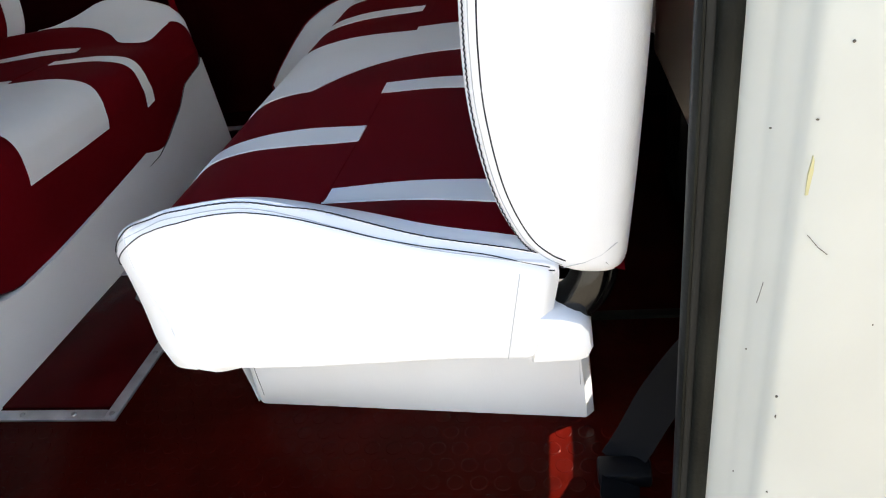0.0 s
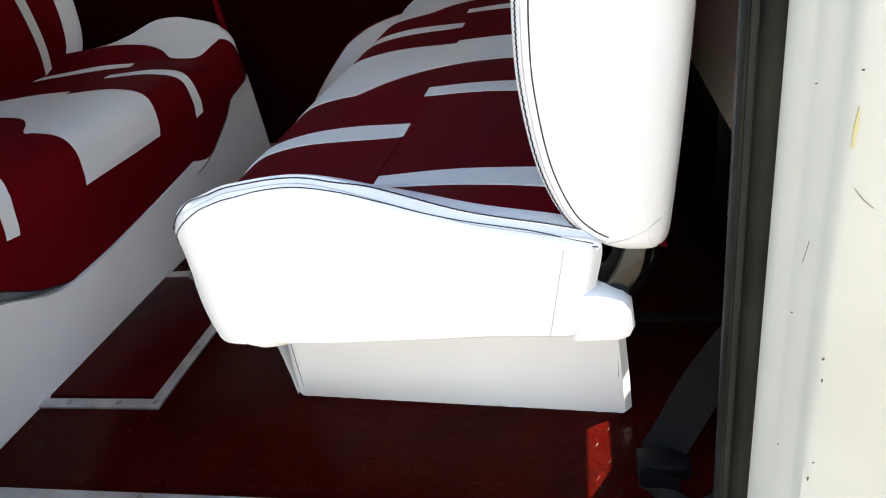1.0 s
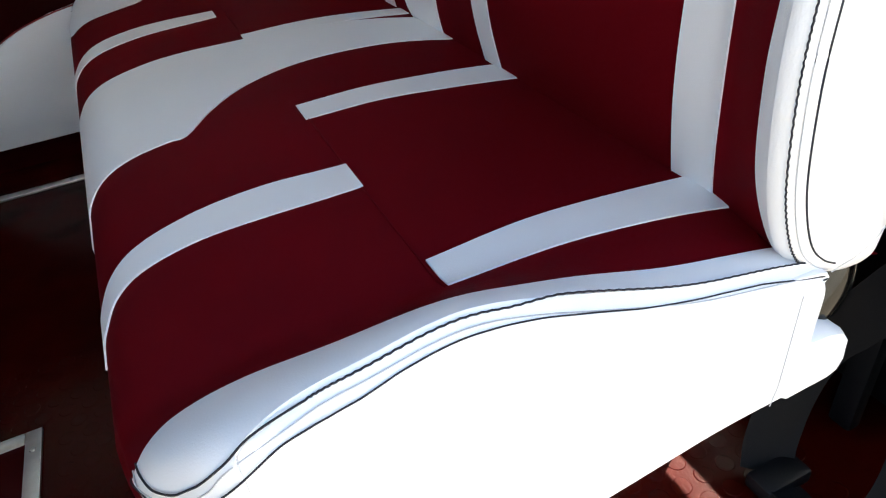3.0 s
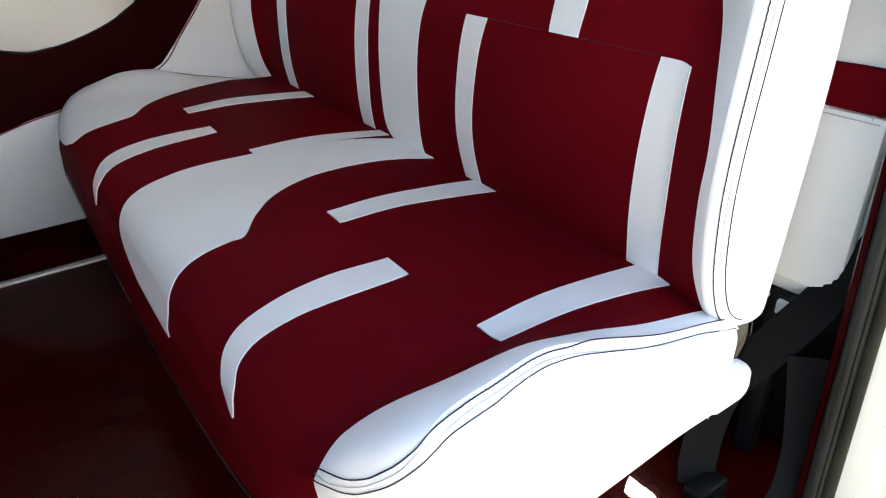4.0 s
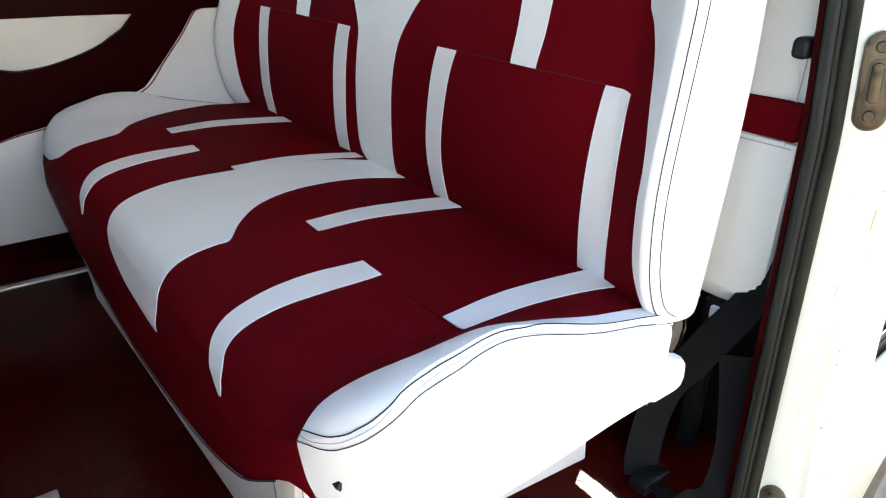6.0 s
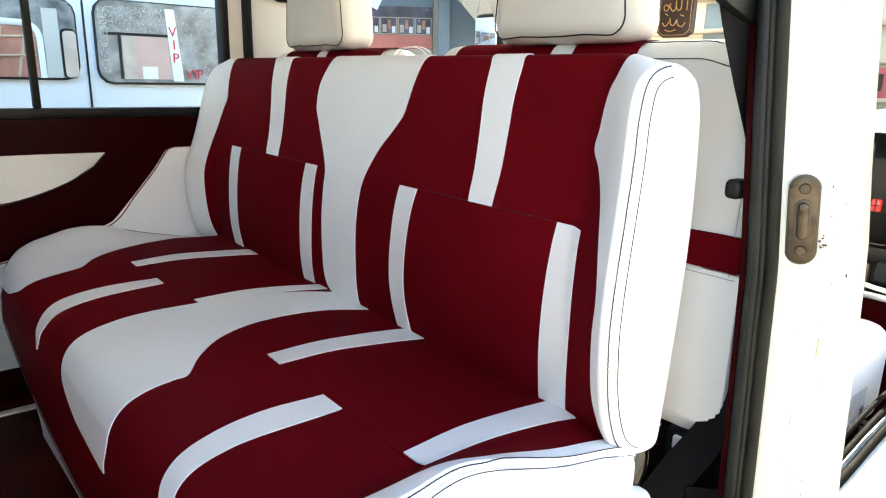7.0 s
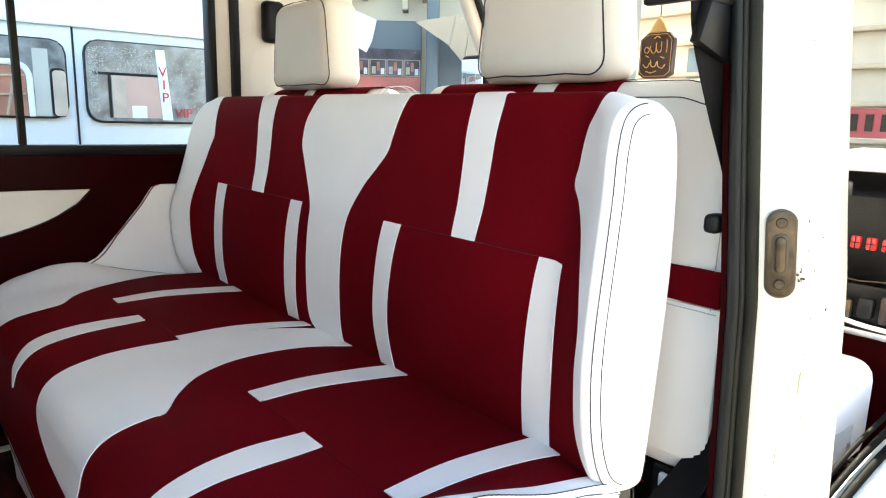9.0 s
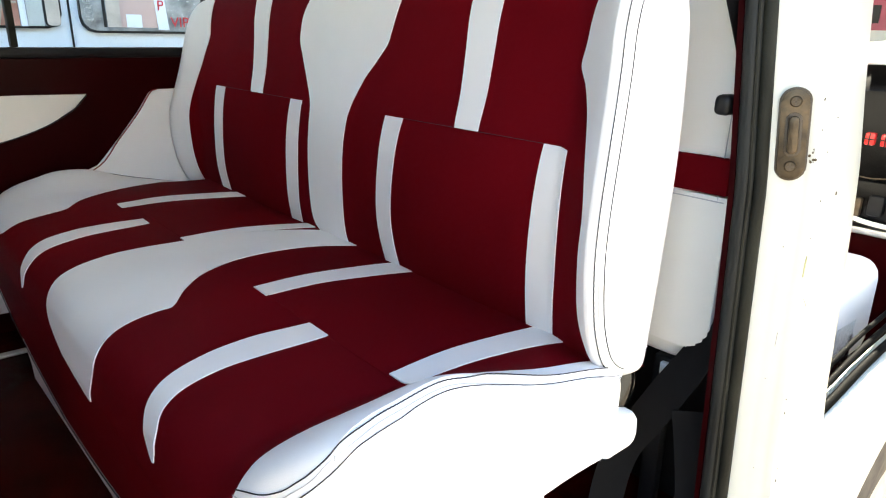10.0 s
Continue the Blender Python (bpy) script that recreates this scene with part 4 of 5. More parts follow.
# sliding door, pushed back along the van's side
slider = thing("sliding_door", "off-white sliding door pushed open, with a black rubber edge", "van door")
part("door_panel", a_box((-1.25, -.318, -.12), (-.2225, -.30, .62), .004), PAINT, slider, "off-white painted door panel")
part("door_frame", a_box((-.30, -.324, .60), (-.2235, -.302, 1.1), .006), PAINT, slider, "off-white painted window frame")
part("edge_seal", a_tube([(-.2182, -.302, z) for z in np.linspace(-.08, 1.08, 20)], .0068, 12, .9), SEAL, slider, "black rubber edge seal")
part("seal_lip", a_tube([(-.2222, -.306, z) for z in np.linspace(-.08, 1.08, 20)], .003, 8, .9), SEAL_DUSTY, slider, "dusty rubber lip")
structure("rear_post", a_box((-.44, -.255, -.05), (-.34, -.205, 1.14), .012), PAINT, "off-white post behind the door opening", "post")

# seat belt by the post
belt = thing("seat_belt", "black webbing seat belt with plastic guide hanging by the pillar", "seat belt")
BELT = [(.455, -.150, .80), (.462, -.152, .765), (.495, -.157, .70), (.535, -.162, .62), (.56, -.1665, .54), (.562, -.1665, .45), (.560, -.166, .39), (.553, -.160, .33), (.543, -.146, .27), (.530, -.122, .215), (.518, -.097, .158), (.508, -.080, .118), (.486, -.080, .075), (.463, -.09, .03), (.446, -.105, .012)]
BREADTH = [(.75, -.1, .3), (.75, -.1, .3), (.8, -.15, .4), (.95, -.05, .2), (1, 0, 0), (1, 0, 0), (.95, .15, .0), (.7, .45, .25), (.3, .7, .5), (.0, .8, .55), (-.3, .75, .55), (-.5, .7, .4), (-.65, .65, .1), (-.7, .65, .0), (-.7, .6, .0)]
part("webbing", strap(spline(BELT, 90), .045, .0014, [tuple(p) for p in spline(BREADTH, 90)]), WEBBING, belt, "black webbing strap")
LOOP = [(.444, -.105, .012), (.446, -.13, .014), (.442, -.165, .018), (.458, -.186, .022), (.49, -.190, .03), (.518, -.180, .075), (.53, -.166, .13), (.531, -.152, .20)]
TWIST = [(-.7, .3, .2), (-.6, .6, .2), (-.4, .9, .2), (-.3, .95, .2), (-.3, .95, .2), (-.35, .9, .2), (-.5, .8, .1), (-.4, .8, .1)]
part("webbing", strap(spline(LOOP, 50), .040, .0014, [tuple(p) for p in spline(TWIST, 50)]), WEBBING, belt, "black webbing strap")
part("upper_guide", prism([(.428, .758), (.492, .740), (.496, .775), (.478, .80), (.448, .805)], -.163, -.150, bevel=.004), BLACK, belt, "black plastic belt guide")
part("guide_slot", a_box((.445, -.165, .795), (.49, -.150, .825), .004), BLACK, belt, "black plastic guide slot")
part("buckle", a_box((.424, -.128, .004), (.478, -.100, .022), .004), BLACK, belt, "black plastic belt tongue")
lever = thing("seat_lever", "black plastic lever sticking out beside the front seat back", "lever")
part("stem", a_tube(spline([(.535, -.163, .567), (.515, -.162, .572), (.502, -.161, .575)], 8), .0065, 10), BLACK, lever)
part("grip", a_box((.486, -.170, .567), (.51, -.152, .588), .006, 3), BLACK, lever, "rounded black grip")
catch = thing("buckle_stalk", "black seat belt buckle stalk beside the backrest", "belt buckle")
part("stalk", a_box((.555, -.105, .0), (.572, -.08, .245), .004), BLACK, catch)
part("tag", a_box((.548, -.106, .222), (.556, -.094, .24), .002), WHITE, catch, "white label tag")

# ---- front of the van ----
arch = [(.716, .132), (.80, .144), (.90, .162), (1.0, .174), (1.30, .20), (1.30, .03)] + [(1.28 + .385 * math.cos(a), -.355 + .385 * math.sin(a)) for a in np.linspace(radians(88), radians(178), 18)] + [(.716, -.34)]
structure("wheel_arch", prism(arch, -.235, -.205, bevel=.004), PAINT, "off-white body side with a round wheel arch", "body side")
step_seal = thing("door_seal", "black rubber seal along the front door's step", "door seal")
for dx, dz, dy, r in ((0, .006, -.222, .0065), (.01, .020, -.208, .005), (.02, .030, -.195, .004)):
    part("seal_bead", a_tube(spline([(a + dx, dy, b + dz) for a, b in arch[:5]], 30), r, 10), STEP_RUBBER, step_seal)
front_wheel = thing("road_wheel", "dusty black tyre under the front wheel arch", "wheel")
rows = []
for a in np.linspace(0, math.tau, 64):
    rows.append([Vector((1.28 + r * math.cos(a), w, -.355 + r * math.sin(a))) for r, w in ((.20, -.215), (.30, -.228), (.335, -.222), (.35, -.20), (.352, -.05), (.30, -.03))])
part("tyre", sheet(rows), TYRE, front_wheel, "dusty tyre")
for k in range(56):
    a = k * math.tau / 56
    m = Matrix.Translation((1.28, 0, -.355)) @ Matrix.Rotation(-a, 4, "Y")
    part("tread_block", a_box((.345, -.212, -.011), (.360, -.06, .011), .002, 1, m), TYRE, front_wheel)
part("rim", a_tube([(1.28, -.205, -.355), (1.28, -.18, -.355)], .205, 28), ALU, front_wheel, "steel rim")
dash = thing("dashboard", "black dashboard with red switches and a white cloth on top", "dashboard")
part("top", prism([(1.30, .30), (1.28, .42), (1.30, .55), (1.36, .60), (1.52, .615), (1.52, .30)], -.20, 1.10, bevel=.012), DASH_BLACK, dash, "black plastic dash")
for k in range(5):
    pad = part("switch", a_box((1.277, -.018 - k * .0275 - .009, .450), (1.29, -.018 - k * .0275 + .009, .474), .003), SWITCH, dash, "red rocker switch")
    part("split", a_box((1.2755, -.018 - k * .0275 - .009, .461), (1.2775, -.018 - k * .0275 + .009, .463)), BLACK, pad)
    part("split", a_box((1.2755, -.018 - k * .0275 - .0008, .450), (1.2775, -.018 - k * .0275 + .0008, .474)), BLACK, pad)
part("dash_cloth", prism([(1.318, .598), (1.35, .628), (1.44, .635), (1.44, .642), (1.34, .637), (1.306, .602)], -.19, .02, bevel=.002), WHITE, dash, "white cloth with dark edging")
part("lower_dash", a_box((1.34, -.20, -.0), (1.54, 1.10, .30), .01), PANEL_RED, dash, "maroon lower dash")
part("glovebox_lip", a_box((1.30, -.20, .27), (1.35, .2, .285), .004), ALU, dash, "pale metal lip")
part("cavity", a_box((1.262, -.19, .30), (1.30, -.02, .385), .006), DASH_BLACK, dash, "dark open tray")
part("tray_lip", a_tube(spline([(1.258, -.02, .37), (1.255, -.035, .325), (1.255, -.07, .308), (1.255, -.18, .302)], 20), .005, 8), CREAM, dash, "pale curved lip of the tray")
part("wire", a_tube(spline([(1.26, -.01, .402), (1.255, -.06, .392), (1.258, -.12, .396), (1.255, -.19, .388)], 20), .0013, 6), RUSTY, dash, "loose brown wire")
for k in range(4):
    part("loose_part", a_box((1.252, -.035 - k * .038, .315 + .006 * (k % 2)), (1.268, -.062 - k * .038, .352 + .008 * (k % 3)), .004), (RUSTY, BLACK, WOOD, TUBE)[k], dash, "odds and ends in the tray")
film = thing("windscreen_film", "burgundy strip with unreadable letters along the windscreen's foot", "sticker")
part("strip", a_box((1.455, -.20, .662), (1.458, .6, .724)), BURGUNDY, film, smooth=False)
for k in range(9):
    part("letter_bar", a_box((1.4525, .05 - k * .03 - .009, .676), (1.4545, .05 - k * .03 + .006, .712)), BLACK, film, smooth=False)
windscreen = structure("windscreen", bmesh.new(), SEAL, "raked windscreen with a dark rubber edge", "windscreen")
shield = part("pane", sheet([[Vector((1.55 - f * .43, y, .62 + f * .52)) for y in (-.20, 1.12)] for f in (0, 1.22)]), GLASS, windscreen)
shield.visible_shadow = False
part("edge", a_tube([(1.53 - f * .43, 1.105 - f * .03 - .085 * f ** 1.6, .62 + f * .52) for f in np.linspace(0, 1.2, 14)], .03, 10), CREAM, windscreen, "cream screen pillar trim")
part("edge_rubber", a_tube([(1.525 - f * .43, 1.067 - f * .03 - .085 * f ** 1.6, .62 + f * .52) for f in np.linspace(0, 1.2, 14)], .011, 8), SEAL, windscreen, "black rubber edge")
part("pillar", a_tube([(1.52 - f * .43, -.205 + f * .05, .62 + f * .52) for f in np.linspace(0, 1, 12)], .02, 10), PAINT, windscreen, "off-white screen pillar")
screen = thing("overhead_monitor", "black flat monitor hanging above the windscreen", "monitor")
part("case", a_box((1.13, .243, .931), (1.155, .388, 1.03), .008), BLACK, screen)
part("stem", a_tube([(1.145, .32, 1.02), (1.10, .32, 1.235)], .008, 8), BLACK, screen)
charm = thing("hanging_plaque", "dark brown plaque with gold calligraphy hung on a cord", "ornament", at=(-.19, -.159, -.05))
part("plaque", prism([(.535, .845), (.55, .835), (.61, .835), (.625, .845), (.625, .925), (.605, .94), (.55, .94), (.535, .925)], 1.44, 1.455, "x", .003), WOOD, charm, "dark brown plaque")
part("crest", prism([(.555, .94), (.605, .94), (.592, .962), (.58, .975), (.568, .962)], 1.442, 1.452, "x", .002), GOLD, charm, "gold pointed crest")
part("rim", a_tube([(1.439, a, b) for a, b in ((.54, .85), (.54, .922), (.553, .935), (.603, .935), (.62, .922), (.62, .85), (.607, .84), (.553, .84), (.54, .85))], .0008, 5), GOLD, charm, "gold rim")
for pts in ([(.552, .922), (.551, .905), (.5515, .893)], [(.566, .918), (.566, .898), (.573, .894), (.579, .902)], [(.579, .916), (.580, .897), (.588, .893), (.594, .902)], [(.594, .910), (.601, .894), (.611, .899), (.606, .908), (.599, .903)], [(.570, .926), (.578, .931), (.586, .926)], [(.552, .866), (.560, .858), (.570, .862), (.574, .874)], [(.574, .874), (.580, .862), (.589, .864), (.592, .878)], [(.592, .872), (.602, .860), (.612, .868)], [(.575, .852), (.590, .848), (.603, .852)], [(.598, .884), (.606, .888)], [(.556, .880), (.566, .884)]):
    part("gold_stroke", a_tube([(1.4385, a, b) for a, b in spline(pts, 12)], .0013, 6), GOLD, charm, "gold brush stroke")
part("cord", a_tube([(1.448, .58, .975), (1.44, .575, 1.05), (1.36, .56, 1.175)], .0012, 5), THREAD, charm, "thin cord")
wing = thing("door_mirror", "black framed door mirror outside the passenger side", "mirror")
part("housing", a_box((1.46, 1.22, .77), (1.52, 1.36, .90), .02, 3), BLACK, wing, "black housing")
part("glass", a_box((1.455, 1.235, .785), (1.461, 1.345, .885), .002), MIRROR, wing, "mirror glass")
part("arm", a_tube([(1.49, 1.24, .79), (1.46, 1.14, .60)], .01, 8), BLACK, wing)
visor = thing("grab_handle", "black moulded coat hook on the window post", "hook")
part("hook", a_box((.585, WALL_Y - .035, .852), (.64, WALL_Y - .002, .952), .012, 3), BLACK, visor)
# Cream bar in place of a sunlit strip that the sun doesn't reach here.
riser = thing("sun_strip", "pale strip standing in for sunlight on the floor by the front seat", "seat rail")
part("rail", a_box((.79, .15, .0), (.835, .40, .012), .003), CREAM, riser)

# ---- outside ----
ground = structure("ground", bmesh.new(), DUST, "dry sandy ground with stones", "ground")
steps = [-400, -80, -20, -8, -4, -2.2] + list(np.arange(-1.5, 3.01, .09)) + [4, 8, 20, 80, 400]
noise.seed_set(3)
bm = sheet([[Vector((x, y - .6, -.46 + (.035 * noise.noise((x * 3, y * 3, 0)) + .012 * noise.noise((x * 14, y * 14, 2)) if abs(x) < 3 and abs(y) < 3 else 0))) for y in steps] for x in steps])
part("soil", bm, DUST, ground)
random.seed(12)
for k in range(110):
    bm = bmesh.new()
    r = random.uniform(.008, .05) * random.uniform(.5, 1)
    bmesh.ops.create_icosphere(bm, subdivisions=2, radius=r)
    seed = random.uniform(0, 50)
    for v in bm.verts:
        v.co *= 1 + .35 * noise.noise(v.co * 1.3 / r + Vector((seed, 0, 0)))
        v.co.z *= .6
    x, y = random.uniform(.3, 2.3), random.uniform(-1.1, .0)
    bm.transform(Matrix.Translation((x, y, -.45 + r * .3)))
    tagged(part("stone", bm, STONE), "dusty brown stone lying on the sandy ground", "stone", "stones by the van")
for k in range(16):
    bm = a_box((-.045, -.03, -.022), (.045, .03, .022), .006, 2)
    seed = random.uniform(0, 50)
    for v in bm.verts:
        v.co *= random.uniform(.85, 1.05) * (1 + .25 * noise.noise(v.co * 18 + Vector((seed, 0, 0))))
    bm.transform(Matrix.Translation((random.uniform(.62, 1.05), random.uniform(-.46, -.20), -.425 + random.uniform(0, .02))) @ Matrix.Rotation(random.uniform(0, 3.1), 4, "Z") @ Matrix.Rotation(random.uniform(-.4, .4), 4, "X"))
    tagged(part("rubble_chunk", bm, (STONE, DUST, FACADE)[k % 3]), "broken dusty masonry chunk lying on the sandy ground", "rubble", "rubble by the van")
pipe = thing("tyre", "worn dusty grey tyre lying on the ground by the door", "tyre")
bm = bmesh.new()
ring = []
for a in np.linspace(0, math.tau, 40, endpoint=False):
    ring.append([Vector((.86 + (.15 + .06 * math.cos(b)) * math.cos(a), -.14 + (.15 + .06 * math.cos(b)) * math.sin(a), -.40 + .05 * math.sin(b))) for b in np.linspace(0, math.tau, 14, endpoint=False)])
part("casing", sheet(ring + [ring[0]], close=True), TYRE, pipe)
for r, z in ((.188, -.362), (.202, -.378), (.210, -.398), (.112, -.362)):
    part("tread_rib" if r > .2 else "bead", a_tube([(.86 + r * math.cos(a), -.14 + r * math.sin(a), z) for a in np.linspace(0, math.tau, 49)], .007, 6), TYRE, pipe)


def minibus():
    root = thing("minibus", "white minibus parked alongside with dusty windows and red lettering", "minibus")
    y = 2.8
    side = [(-4.5, -.15), (1.75, -.15), (1.78, .1), (1.75, 1.1), (1.7, 1.42), (-4.5, 1.42)]
    body = part("body", prism(side, y + .02, y + 1.7, bevel=.05), BUS_PAINT, root, "white painted body")
    panes = {}
    for x0, x1, z0, z1 in ((.55, 1.55, .615, .975), (-.35, .482, .63, .962), (-1.6, -.5, .63, .965)):
        def rounded(a, b, c, d, r):
            out = []
            for cx, cz, s in ((b - r, d - r, 0), (a + r, d - r, 90), (a + r, c + r, 180), (b - r, c + r, 270)):
                out += [(cx + r * math.cos(radians(s + k)), cz + r * math.sin(radians(s + k))) for k in (0, 30, 60, 90)]
            return out
        w = part("window", prism(rounded(x0, x1, z0, z1, .06), y - .002, y + .025), SEAL, root, "dark rubber window surround")
        part("pane", prism(rounded(x0 + .006, x1 - .007, z0 + .010, z1 - .006, .055), y - .006, y + .005), BUS_GLASS, w, "dusty dark glass")
        panes[x0] = w
    first, second = panes[-.35], panes[.55]
    f = y - .0065
    part("brick_house", a_box((-.30, f - .001, .640), (.325, f, .842)), BRICKWORK, first, "salmon house seen through the bus")
    for k in range(7):
        part("scaffold", a_tube([(-.26 + k * .085, f - .003, .642), (-.22 + k * .085, f - .003, .838)], .006, 6), AWNING, first, "pale scaffold pole")
    for z in (.70, .775):
        part("scaffold", a_tube([(-.29, f - .004, z), (.32, f - .004, z + .03)], .005, 6), AWNING, first, "pale scaffold pole")
    part("inner_frame", a_tube(spline([(-.33, f - .002, .862), (.20, f - .002, .858), (.30, f - .002, .850), (.335, f - .002, .815), (.339, f - .002, .74), (.340, f - .002, .638)], 30), .012, 8, .4, (0, 1, 0)), BUS_PAINT, first, "white inner window frame")
    part("inner_panel", a_box((.354, f - .001, .640), (.412, f, .925)), PALE_GREEN, first, "pale green inner panel")
    part("rear_frame", prism(rounded(.414, .474, .638, .842, .02), f - .002, f), SEAL, first, "dark inner window frame")
    part("rear_pane", prism(rounded(.423, .474, .642, .832, .015), f - .003, f - .001), CURTAIN, first, "pale inner pane")
    part("top_shade", a_box((-.33, f - .002, .918), (.455, f, .948)), BUS_GLASS, first, "dark tinted top of the glass")
    part("inner_rail", a_box((.578, f - .002, .826), (.856, f, .838)), SEAL, second, "dark inner window rail")
    part("inner_rail", a_box((.640, f - .0022, .640), (.652, f, .83)), SEAL, second, "dark inner window rail")
    part("curtain", a_box((.656, f - .001, .640), (.712, f, .826)), CURTAIN, second, "cream curtain")
    part("poster", a_box((.712, f - .0012, .640), (.866, f, .826)), POSTER_PINK, second, "pale pink board behind the glass")
    part("poster_patch", a_box((.735, f - .002, .640), (.80, f - .001, .695)), BUS_PAINT, second, "white patch on the board")
    drops = bmesh.new()
    random.seed(21)
    for k in range(1100):
        a, b = random.random(), random.random()
        x, z = ((.566 + .27 * a, .945 - .10 * b ** 1.5), (.90 + .55 * a, .945 - .28 * b), (.566 + .035 * a, .93 - .27 * b))[k % 3]
        bmesh.ops.create_circle(drops, cap_ends=True, segments=6, radius=random.uniform(.0009, .0028), matrix=Matrix.Translation((x, f - .003, z)) @ Matrix.Rotation(radians(90), 4, "X"))
    part("water_drops", drops, PALE_GREEN, second, "pale dried drops on the glass", smooth=False)
    for x in (.515, 1.62, -.43):
        part("door_gap", a_box((x - .0035, y + .012, .0), (x + .0035, y + .022, 1.018)), SEAL, root, "dark door gap")
    part("gutter", a_box((-4, y - .006, 1.018), (1.74, y + .03, 1.032), .005), BUS_PAINT, root, "rain gutter")
    part("roof_step", a_box((-4.4, y + .10, 1.40), (1.6, y + 1.6, 1.75), .12, 4), BUS_PAINT, root, "raised white roof")
    part("white_band", prism([(.847, .950), (.889, .950), (.916, .632), (.868, .632)], y - .0115, y - .0095), BUS_PAINT, root, "white band on the glass")
    for k, letter in enumerate("VIP"):
        red_text(letter, (.876 + k * .004, y - .014, .850 - k * .058), .062, root)
    red_text("VIP", (.966, y - .014, .664), .062, root)
    for x in (-3.4, 1.0):
        wheel = part("wheel", a_tube([(x, y + .0, -.14), (x, y + .22, -.14)], .33, 28), SEAL, root, "black tyre")
        part("hub", a_tube([(x, y - .01, -.14), (x, y + .02, -.14)], .18, 20), ALU, wheel)
    return root


def red_text(words, place, size, parent):
    curve = bpy.data.curves.new("lettering", "FONT")
    curve.body, curve.size, curve.extrude = words, size, .001
    curve.align_x, curve.align_y = "CENTER", "CENTER"
    ob = new("lettering", curve)
    ob.matrix_world = pose(*place, 90, 0, 0)
    bpy.context.view_layer.update()
    me = bpy.data.meshes.new_from_object(ob.evaluated_get(bpy.context.evaluated_depsgraph_get()))
    bpy.data.objects.remove(ob)
    me.materials.clear()
    me.materials.append(RED_SIGN)
    made = new("lettering", me)
    made.matrix_world = pose(*place, 90, 0, 0)
    made.parent = parent
    made["label"] = "red painted letters"
    return made


minibus()


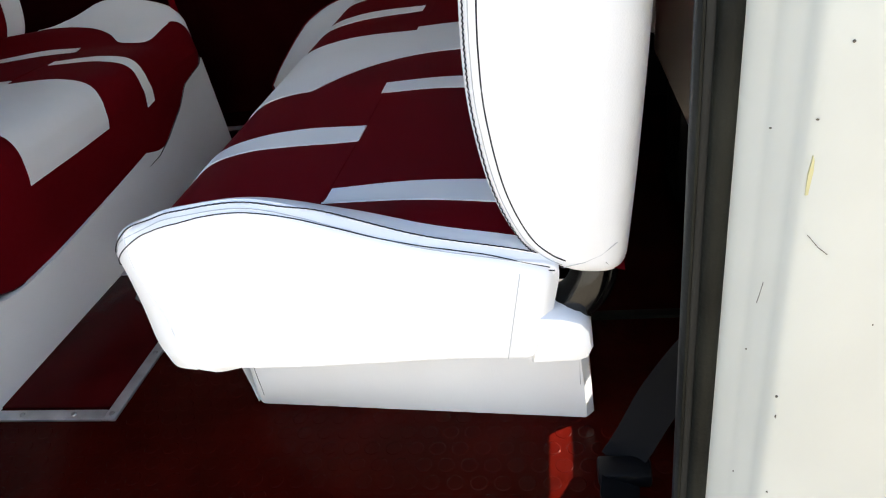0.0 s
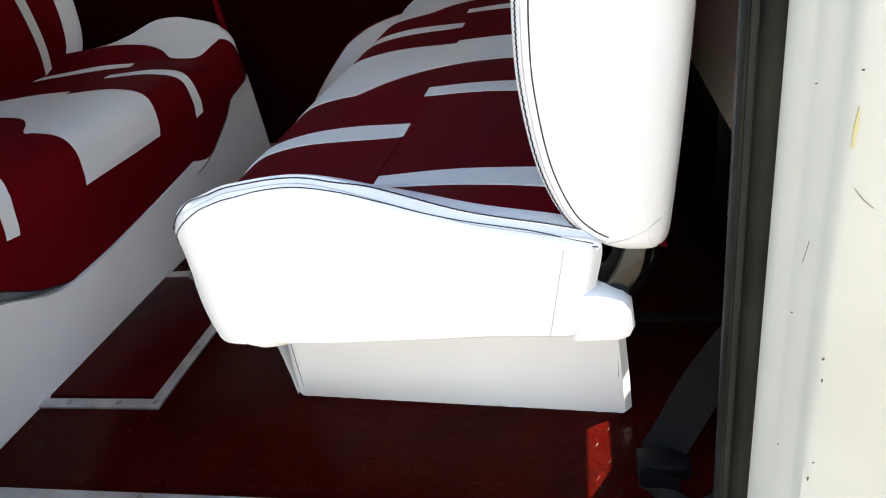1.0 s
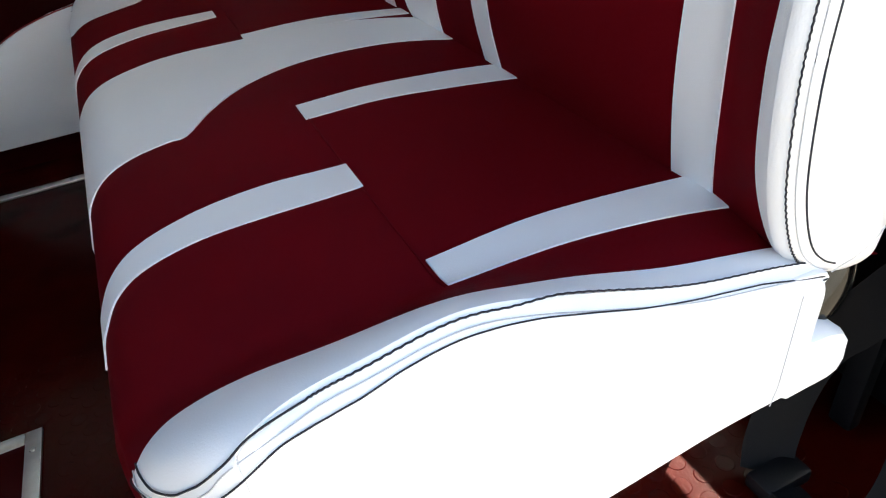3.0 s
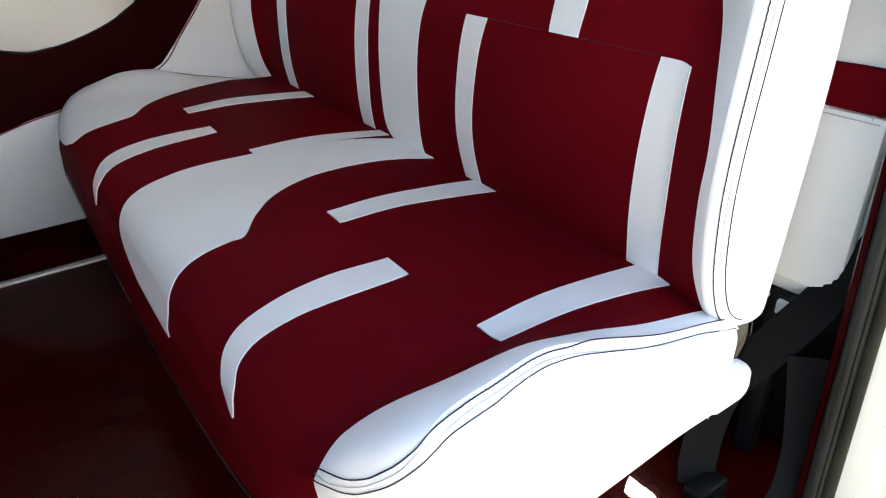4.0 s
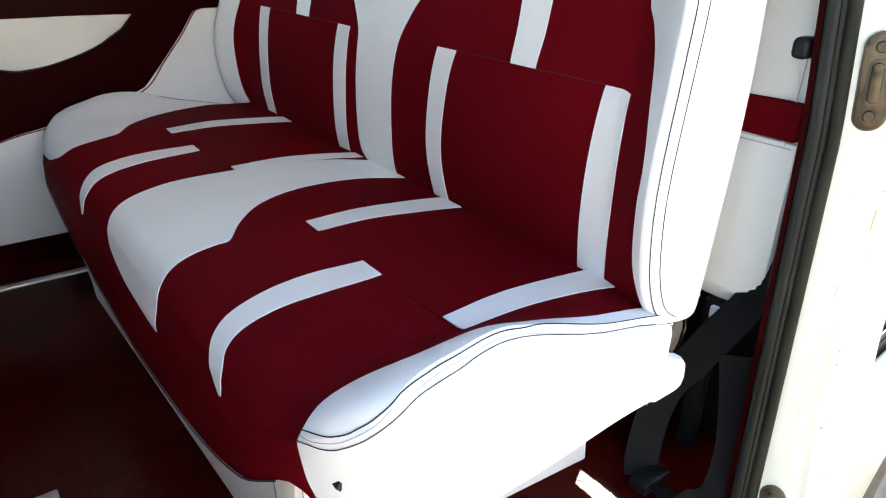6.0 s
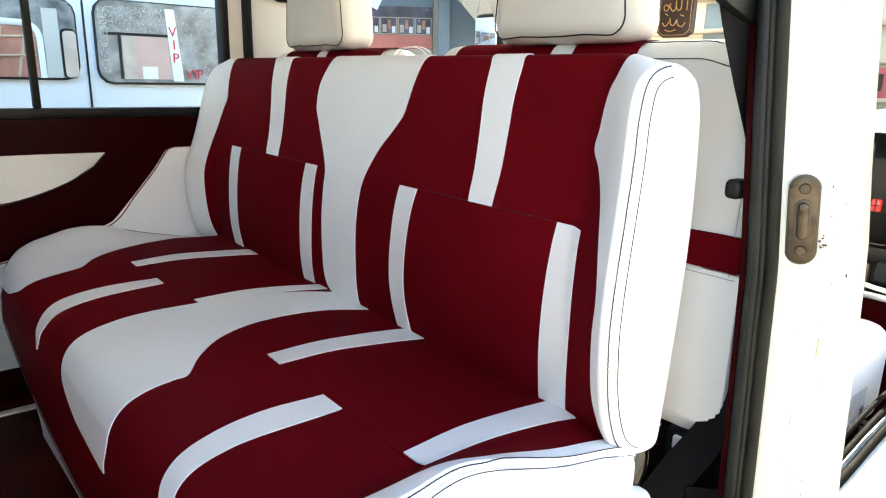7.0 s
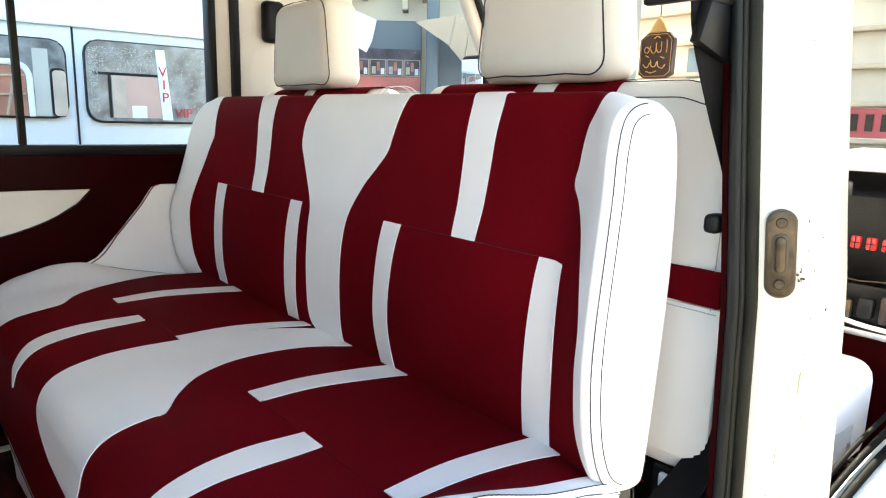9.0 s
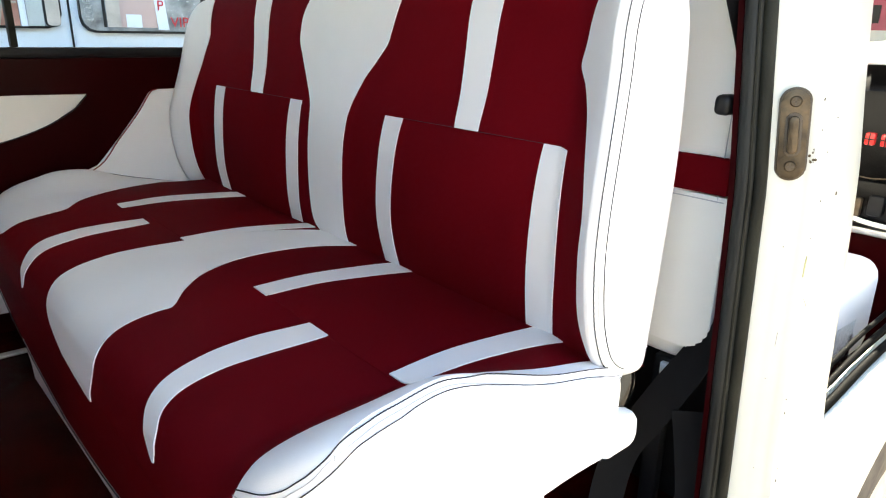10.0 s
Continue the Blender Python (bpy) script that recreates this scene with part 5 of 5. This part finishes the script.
def street():
    shop = thing("shopfront", "grey-blue shopfront with posters and a cream awning", "building")
    place = Matrix.Translation((3.83, 5.1, -.46)) @ Matrix.Rotation(radians(-38), 4, "Z")
    def add(name, bm, mat, label=""):
        bm.transform(place)
        return part(name, bm, mat, shop, label)
    add("wall", a_box((-2.2, .1, 0), (1.2, 3, 4.4), .02), FACADE, "beige plastered wall")
    add("shutter", a_box((-.40, -.02, 0), (.30, .12, 2.06), .02), GREY_BLUE, "grey-blue shop shutter")
    add("dark_band", a_box((-.39, -.035, 1.69), (.29, -.018, 1.79)), POSTER, "dark painted band")
    for k in range(4):
        x = -.38 + k * .168
        frame_part = add("poster", a_box((x, -.035, 1.53), (x + .16, -.015, 1.69)), AWNING, "photo poster with a pale edge")
        for name, lo, hi, mat in (("picture", (.008, .008), (.152, .152), POSTER), ("figure", (.02, .02), (.06, .09), CURTAIN), ("figure", (.07, .05), (.10, .135), BRICKWORK), ("figure", (.11, .015), (.145, .075), TARP)):
            d = .037 if name == "picture" else .039
            bm = a_box((x + lo[0], -d, 1.53 + lo[1]), (x + hi[0], -d + .003, 1.53 + hi[1]))
            bm.transform(place)
            part(name, bm, mat, frame_part)
    add("board", a_box((-.38, -.035, 1.40), (.29, -.015, 1.525)), POSTER_RED, "salmon coloured board")
    add("sign", a_box((-.38, -.035, 1.24), (.29, -.015, 1.395)), AWNING, "pale sign board")
    for k in range(6):
        add("sign_bar", a_box((-.30 + k * .09, -.04, 1.27 + .02 * (k % 2)), (-.24 + k * .09, -.034, 1.31 + .02 * (k % 2))), BLACK, "dark stroke")
    add("post", a_box((.34, -.3, 0), (.46, -.18, 2.6), .02), GREY_BLUE, "grey post")
    add("doorway", a_box((.47, -.01, 0), (.95, .12, 1.95), .01), GREY_BLUE, "grey recessed doorway")
    add("awning", prism([(.24, 1.97), (.33, 1.995), (.61, 2.04), (.95, 2.16), (1.5, 2.3), (1.5, 1.56), (.83, 1.60), (.69, 1.615), (.53, 1.79)], -.62, -.60), AWNING, "cream cloth awning hanging down")
    for k in range(6):
        add("awning_fold", a_tube([(.55 + k * .14, -.625, 1.78 - min(k, 1) * .14), (.60 + k * .14, -.625, 2.03 + k * .03)], .008, 6), AWNING, "fold of the cloth")
    add("cloth", prism([(-.36, 2.08), (-.11, 1.98), (-.15, 1.80), (-.20, 1.70), (-.36, 1.78)], -.61, -.60), TARP, "white cloth")
    for k in range(5):
        add("beam", a_box((-.5 + k * .2, -.12, 2.15 + .1 * (k % 3)), (-.44 + k * .2, .1, 2.75), .01), FACADE, "scaffold post")
    # Unseen overhang added to keep direct sun off the shutter.
    add("shade_slab", a_box((-2.2, -1.3, 3.0), (1.7, .1, 3.15), .02), FACADE, "unseen slab added to shade the shopfront")
    for k in range(3):
        add("window", a_box((-2.0 + k * 1.1, .06, 3.0), (-1.3 + k * 1.1, .15, 3.9), .02), GREY_BLUE, "upper window")
    block = thing("apartment_block", "sunlit beige apartment block across the street", "building")
    place = Matrix.Translation((16, -6, -.46))
    def add2(name, bm, mat, label=""):
        bm.transform(place)
        return part(name, bm, mat, block, label)
    add2("wall", a_box((0, -8, 0), (6, 17, 12), .03), FACADE, "beige plastered wall")
    for k in range(7):
        add2("ledge", a_box((-.25, -8, 1.1 + k * .75), (.05, 17, 1.2 + k * .75), .02), AWNING, "pale horizontal ledge")
    for k in range(9):
        for z in (2.0, 5.0, 8.0):
            add2("window", a_box((-.03, -7 + k * 2.6, z), (.05, -5.9 + k * 2.6, z + 1.3), .02), GREY_BLUE, "shuttered window")

    # Unseen reflector wall, kept pale to throw sunlight back through the side door.
    yard = structure("bounce_wall", a_box((-14, -5.2, -.5), (14, -5.0, 2.3), .01), GREY_PLASTER, "unseen pale wall added across the lane to bounce sun into the door", "wall")
    # Added sun blocker, sized to shade the far window but not the windscreen.
    shade_wall = thing("apartment_block", "tall plain block added behind the minibus to keep sun off the far window", "building")
    part("wall", a_box((-14, 7.0, -.5), (11.0, 11, 15), .03), FACADE, shade_wall, "beige plastered wall")


street()
